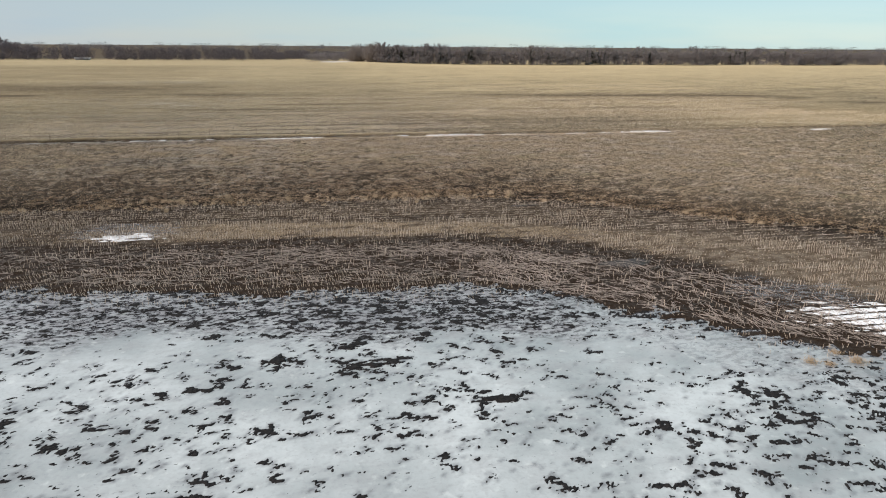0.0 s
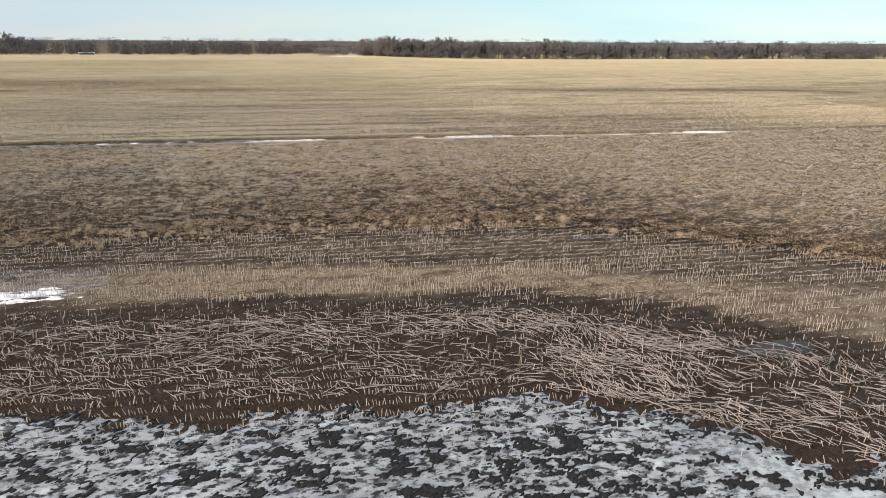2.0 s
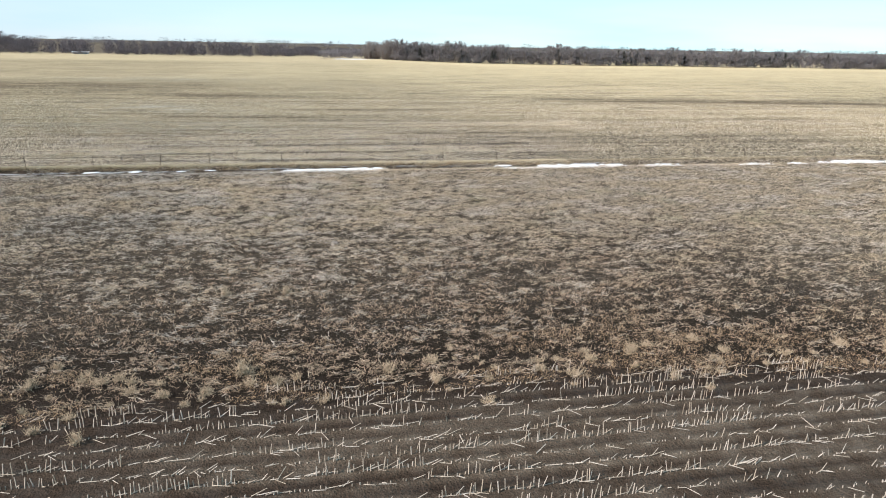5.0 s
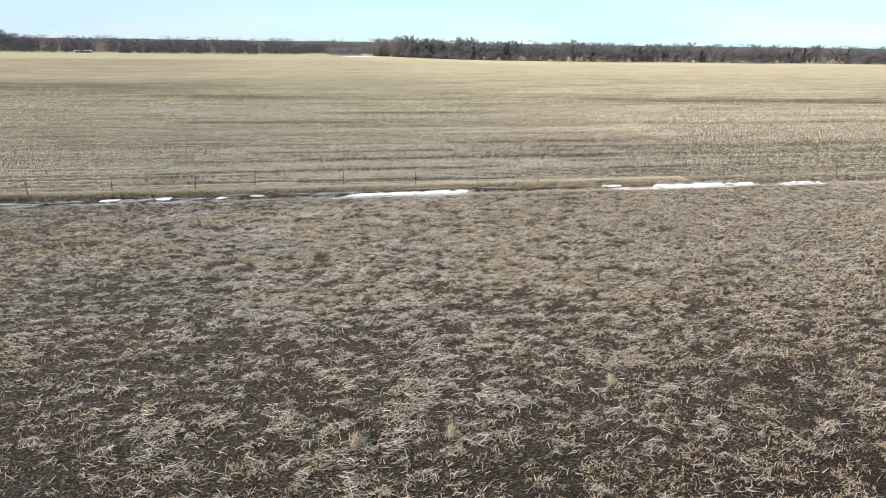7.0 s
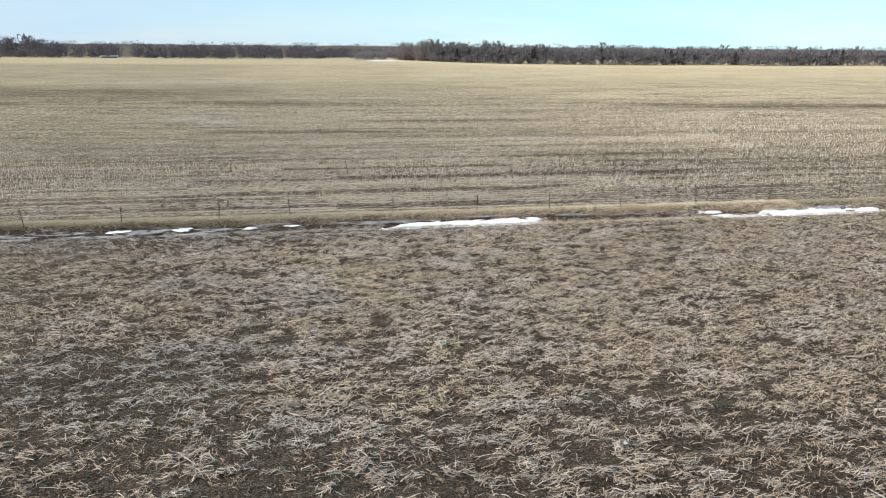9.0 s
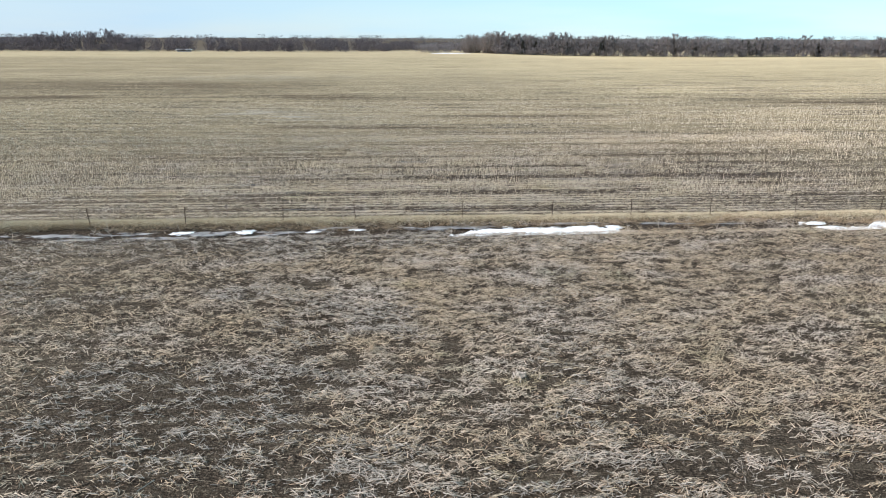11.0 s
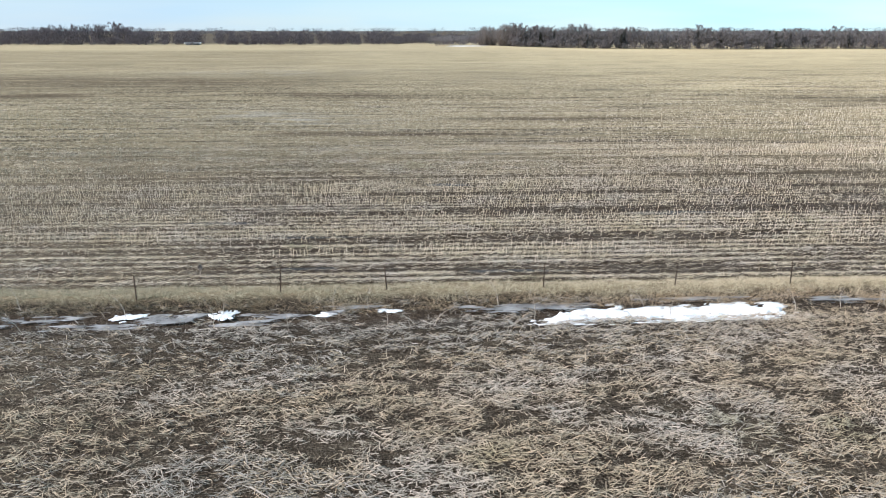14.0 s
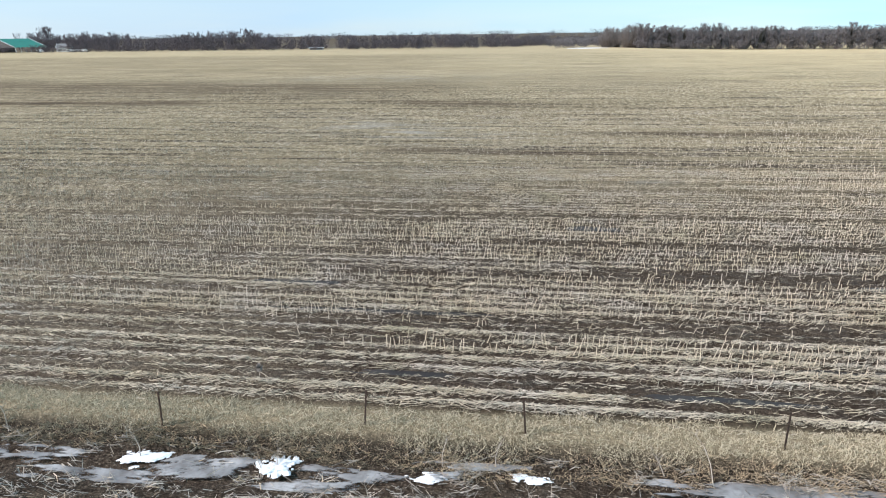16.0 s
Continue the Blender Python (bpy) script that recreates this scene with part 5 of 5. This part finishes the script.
def woods(name, label, spots, twig_count, leaf):
    """Far woods as one mesh of many bare trees."""
    shapes = [bare_tree(780 + k, 1.0, 0.36, twig_count, True)[1] for k in range(7)]
    pieces = []
    for k, (x, y, h, spread) in enumerate(spots):
        v, q = shapes[k % 7]
        a = rng.uniform(0, 6.3)
        c, s = math.cos(a), math.sin(a)
        m = np.stack([(v[:, 0] * c - v[:, 1] * s) * spread / 0.36 + x, (v[:, 0] * s + v[:, 1] * c) * spread / 0.36 + y, v[:, 2] * h * 1.1 + float(ground_z(x, y)) - 0.12 * h], 1)
        pieces.append((m, q))
    tagged(new(name, quad_mesh(name, *joined(*pieces), leaf)), label, "woods", kind="stuff")


def left_height(x):
    return np.interp(x, (-900, -550, -480, -430, -300, -250, -140, -60, 0, 60), (18, 18.5, 18.0, 17.0, 16.0, 14.5, 13.5, 13.5, 11.0, 11.0))


spots = []
for k in range(640):
    x = rng.uniform(-820, 62)
    y = 690 + rng.uniform(0, 60) + 0.03 * abs(x)
    if -600 < x < -478:
        y += 75
    spots.append((x, y, float(left_height(x)) * (0.5 + 0.75 * float(vnoise(x * 0.055, 0.5, 140)) * float(vnoise(x * 0.016, 3.5, 141)) * 1.6) * (0.82 + 0.5 * rng.random()), rng.uniform(3.0, 5.5)))
for k in range(230):
    x = rng.uniform(-820, 66)
    spots.append((x, 684 + rng.uniform(-4, 6) + 0.03 * abs(x), rng.uniform(4.0, 8.0), rng.uniform(3.0, 5.5)))
woods("far_woods", "distant belt of leafless brown woods behind the field", spots, 160, M_WOODS)
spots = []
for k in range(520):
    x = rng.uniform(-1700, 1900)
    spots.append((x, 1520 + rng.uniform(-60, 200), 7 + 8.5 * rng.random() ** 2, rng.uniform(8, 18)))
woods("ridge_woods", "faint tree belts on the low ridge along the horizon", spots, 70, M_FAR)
spots = [(70 + rng.random() * 640, 600 + rng.uniform(-6, 40), rng.uniform(8, 12.5), rng.uniform(3, 5)) for k in range(260)]
for k in range(300):
    x = 62 + rng.random() ** 1.25 * 560
    spots.append((x, float(windbreak_y(x)) + rng.uniform(-6, 16), rng.uniform(3.5, 8.0), rng.uniform(2.8, 4.8)))
for k in range(280):
    x = 66 + rng.random() ** 1.25 * 560
    spots.append((x, float(windbreak_y(x)) + rng.uniform(-5, 4), rng.uniform(2.6, 4.6), rng.uniform(2.4, 4.0)))
for k in range(60):
    spots.append((rng.uniform(4, 80), rng.uniform(586, 616), rng.uniform(5, 9.5), rng.uniform(3, 5)))
woods("brush_woods", "leafless brush filling in behind the windbreak trees", spots, 140, M_TWIG)


def gable_house(name, label, category, lx, ly, wall, ridge, roof_mat, wall_mat, open_side=False):
    """A long gabled building; the ridge runs along its own x."""
    top = new(name)
    over = 0.6
    for side in (-1, 1):
        bm = bmesh.new()
        pts = [(-lx / 2 - over, side * (ly / 2 + over), wall - 0.25), (lx / 2 + over, side * (ly / 2 + over), wall - 0.25), (lx / 2 + over, 0, ridge), (-lx / 2 - over, 0, ridge)]
        f = bm.faces.new([bm.verts.new(p) for p in pts])
        ext = bmesh.ops.extrude_face_region(bm, geom=[f])
        bmesh.ops.translate(bm, vec=(0, 0, 0.12), verts=[v for v in ext["geom"] if isinstance(v, bmesh.types.BMVert)])
        part("roof", solid("roof", bm, roof_mat), top)
    for end in (-1, 1):
        bm = bmesh.new()
        x = end * lx / 2
        prof = [(-ly / 2, 0), (ly / 2, 0), (ly / 2, wall), (0, ridge - 0.1), (-ly / 2, wall)] if not open_side else [(-ly / 2, wall - 0.6), (ly / 2, wall - 0.6), (ly / 2, wall), (0, ridge - 0.1), (-ly / 2, wall)]
        f = bm.faces.new([bm.verts.new((x, p, z)) for p, z in prof])
        ext = bmesh.ops.extrude_face_region(bm, geom=[f])
        bmesh.ops.translate(bm, vec=(-end * 0.2, 0, 0), verts=[v for v in ext["geom"] if isinstance(v, bmesh.types.BMVert)])
        part("gable", solid("gable", bm, wall_mat), top)
        for side in (-1, 1):
            e0, e1 = np.array([[x + end * (over + 0.1), side * (ly / 2 + over), wall - 0.2]]), np.array([[x + end * (over + 0.1), 0, ridge + 0.12]])
            part("barge_board", quad_mesh("barge_board", *prisms(e0, e1, 0.22, 0.22, 4), M_TRIM), top, "white roof trim")
    if open_side:
        part("wall", solid("wall", box(lx - 0.5, 0.2, wall - 0.3, (0, ly / 2 - 0.1, wall / 2 - 0.15)), wall_mat), top)
        for i in range(7):
            part("post", solid("post", box(0.35, 0.35, wall - 0.2, (-lx / 2 + 0.4 + i * (lx - 0.8) / 6, -ly / 2 + 0.2, wall / 2 - 0.1), 0.03), M_TRIM), top, "white steel post")
    else:
        for side in (-1, 1):
            part("wall", solid("wall", box(lx - 0.5, 0.2, wall - 0.1, (0, side * (ly / 2 - 0.1), wall / 2 - 0.05)), wall_mat), top)
        for i in range(4):
            part("window", solid("window", box(1.2, 0.1, 1.2, (-lx / 2 + lx * (i + 0.5) / 4, -ly / 2 - 0.03, 1.7), 0.02), M_WATER), top, "dark window pane")
    return tagged(top, label, category)


gable_house("barn", "open-sided farm shed with a green metal roof", "barn", 40, 40, 5.2, 13.5, M_ROOF, M_SHED, True).matrix_world = pose(-550, 734, -2.4, 0, 0, 84)
gable_house("farmhouse", "small white farmhouse beside the green-roofed shed", "house", 13, 9, 4.5, 8.0, M_GREYROOF, M_TRIM).matrix_world = pose(-492, 732, -2.4, 0, 0, 10)
gable_house("white_shed", "long low white shed at the foot of distant woods", "shed", 10, 5, 2.4, 3.4, M_GREYROOF, M_GREYWALL).matrix_world = pose(-209, 692, -2.6, 0, 0, 5) @ Matrix.Diagonal((1.2, 1, 0.75, 1))


def trailer():
    top = new("farm_trailer")
    part("body", solid("body", box(6.5, 2.4, 2.3, (0, 0, 1.75), 0.12), M_TRIM), top)
    part("chassis", solid("chassis", box(7.6, 0.9, 0.2, (0.4, 0, 0.5), 0.02), M_SHED), top)
    for sx in (-1.2, 0.6):
        for sy in (-1.05, 1.05):
            bm = bmesh.new()
            bmesh.ops.create_cone(bm, cap_ends=True, segments=20, radius1=0.42, radius2=0.42, depth=0.26, matrix=pose(sx, sy, 0.42, 90))
            bmesh.ops.bevel(bm, geom=list(bm.edges), offset=0.03, segments=1, affect="EDGES")
            part("wheel", solid("wheel", bm, M_SHED), top, "black rubber tyre")
    return tagged(top, "white farm trailer parked at the field edge", "trailer", "farm trailers")


first = trailer()
first.matrix_world = pose(-499, 704, -2.4, 0, 0, 12)
for x, y, a in ((-470, 708, 80), (-462, 706, 15), (-454, 707, 5), (-560, 690, 30)):
    copy_thing(first, pose(x, y, -2.4, 0, 0, a))
ob = patch("snow_strip", 14, 46, 562, 578, 0.30, M_SNOW, 270, "pale strip of snow beside the far willows", "snow", "", 0.0, 0.3, 30)
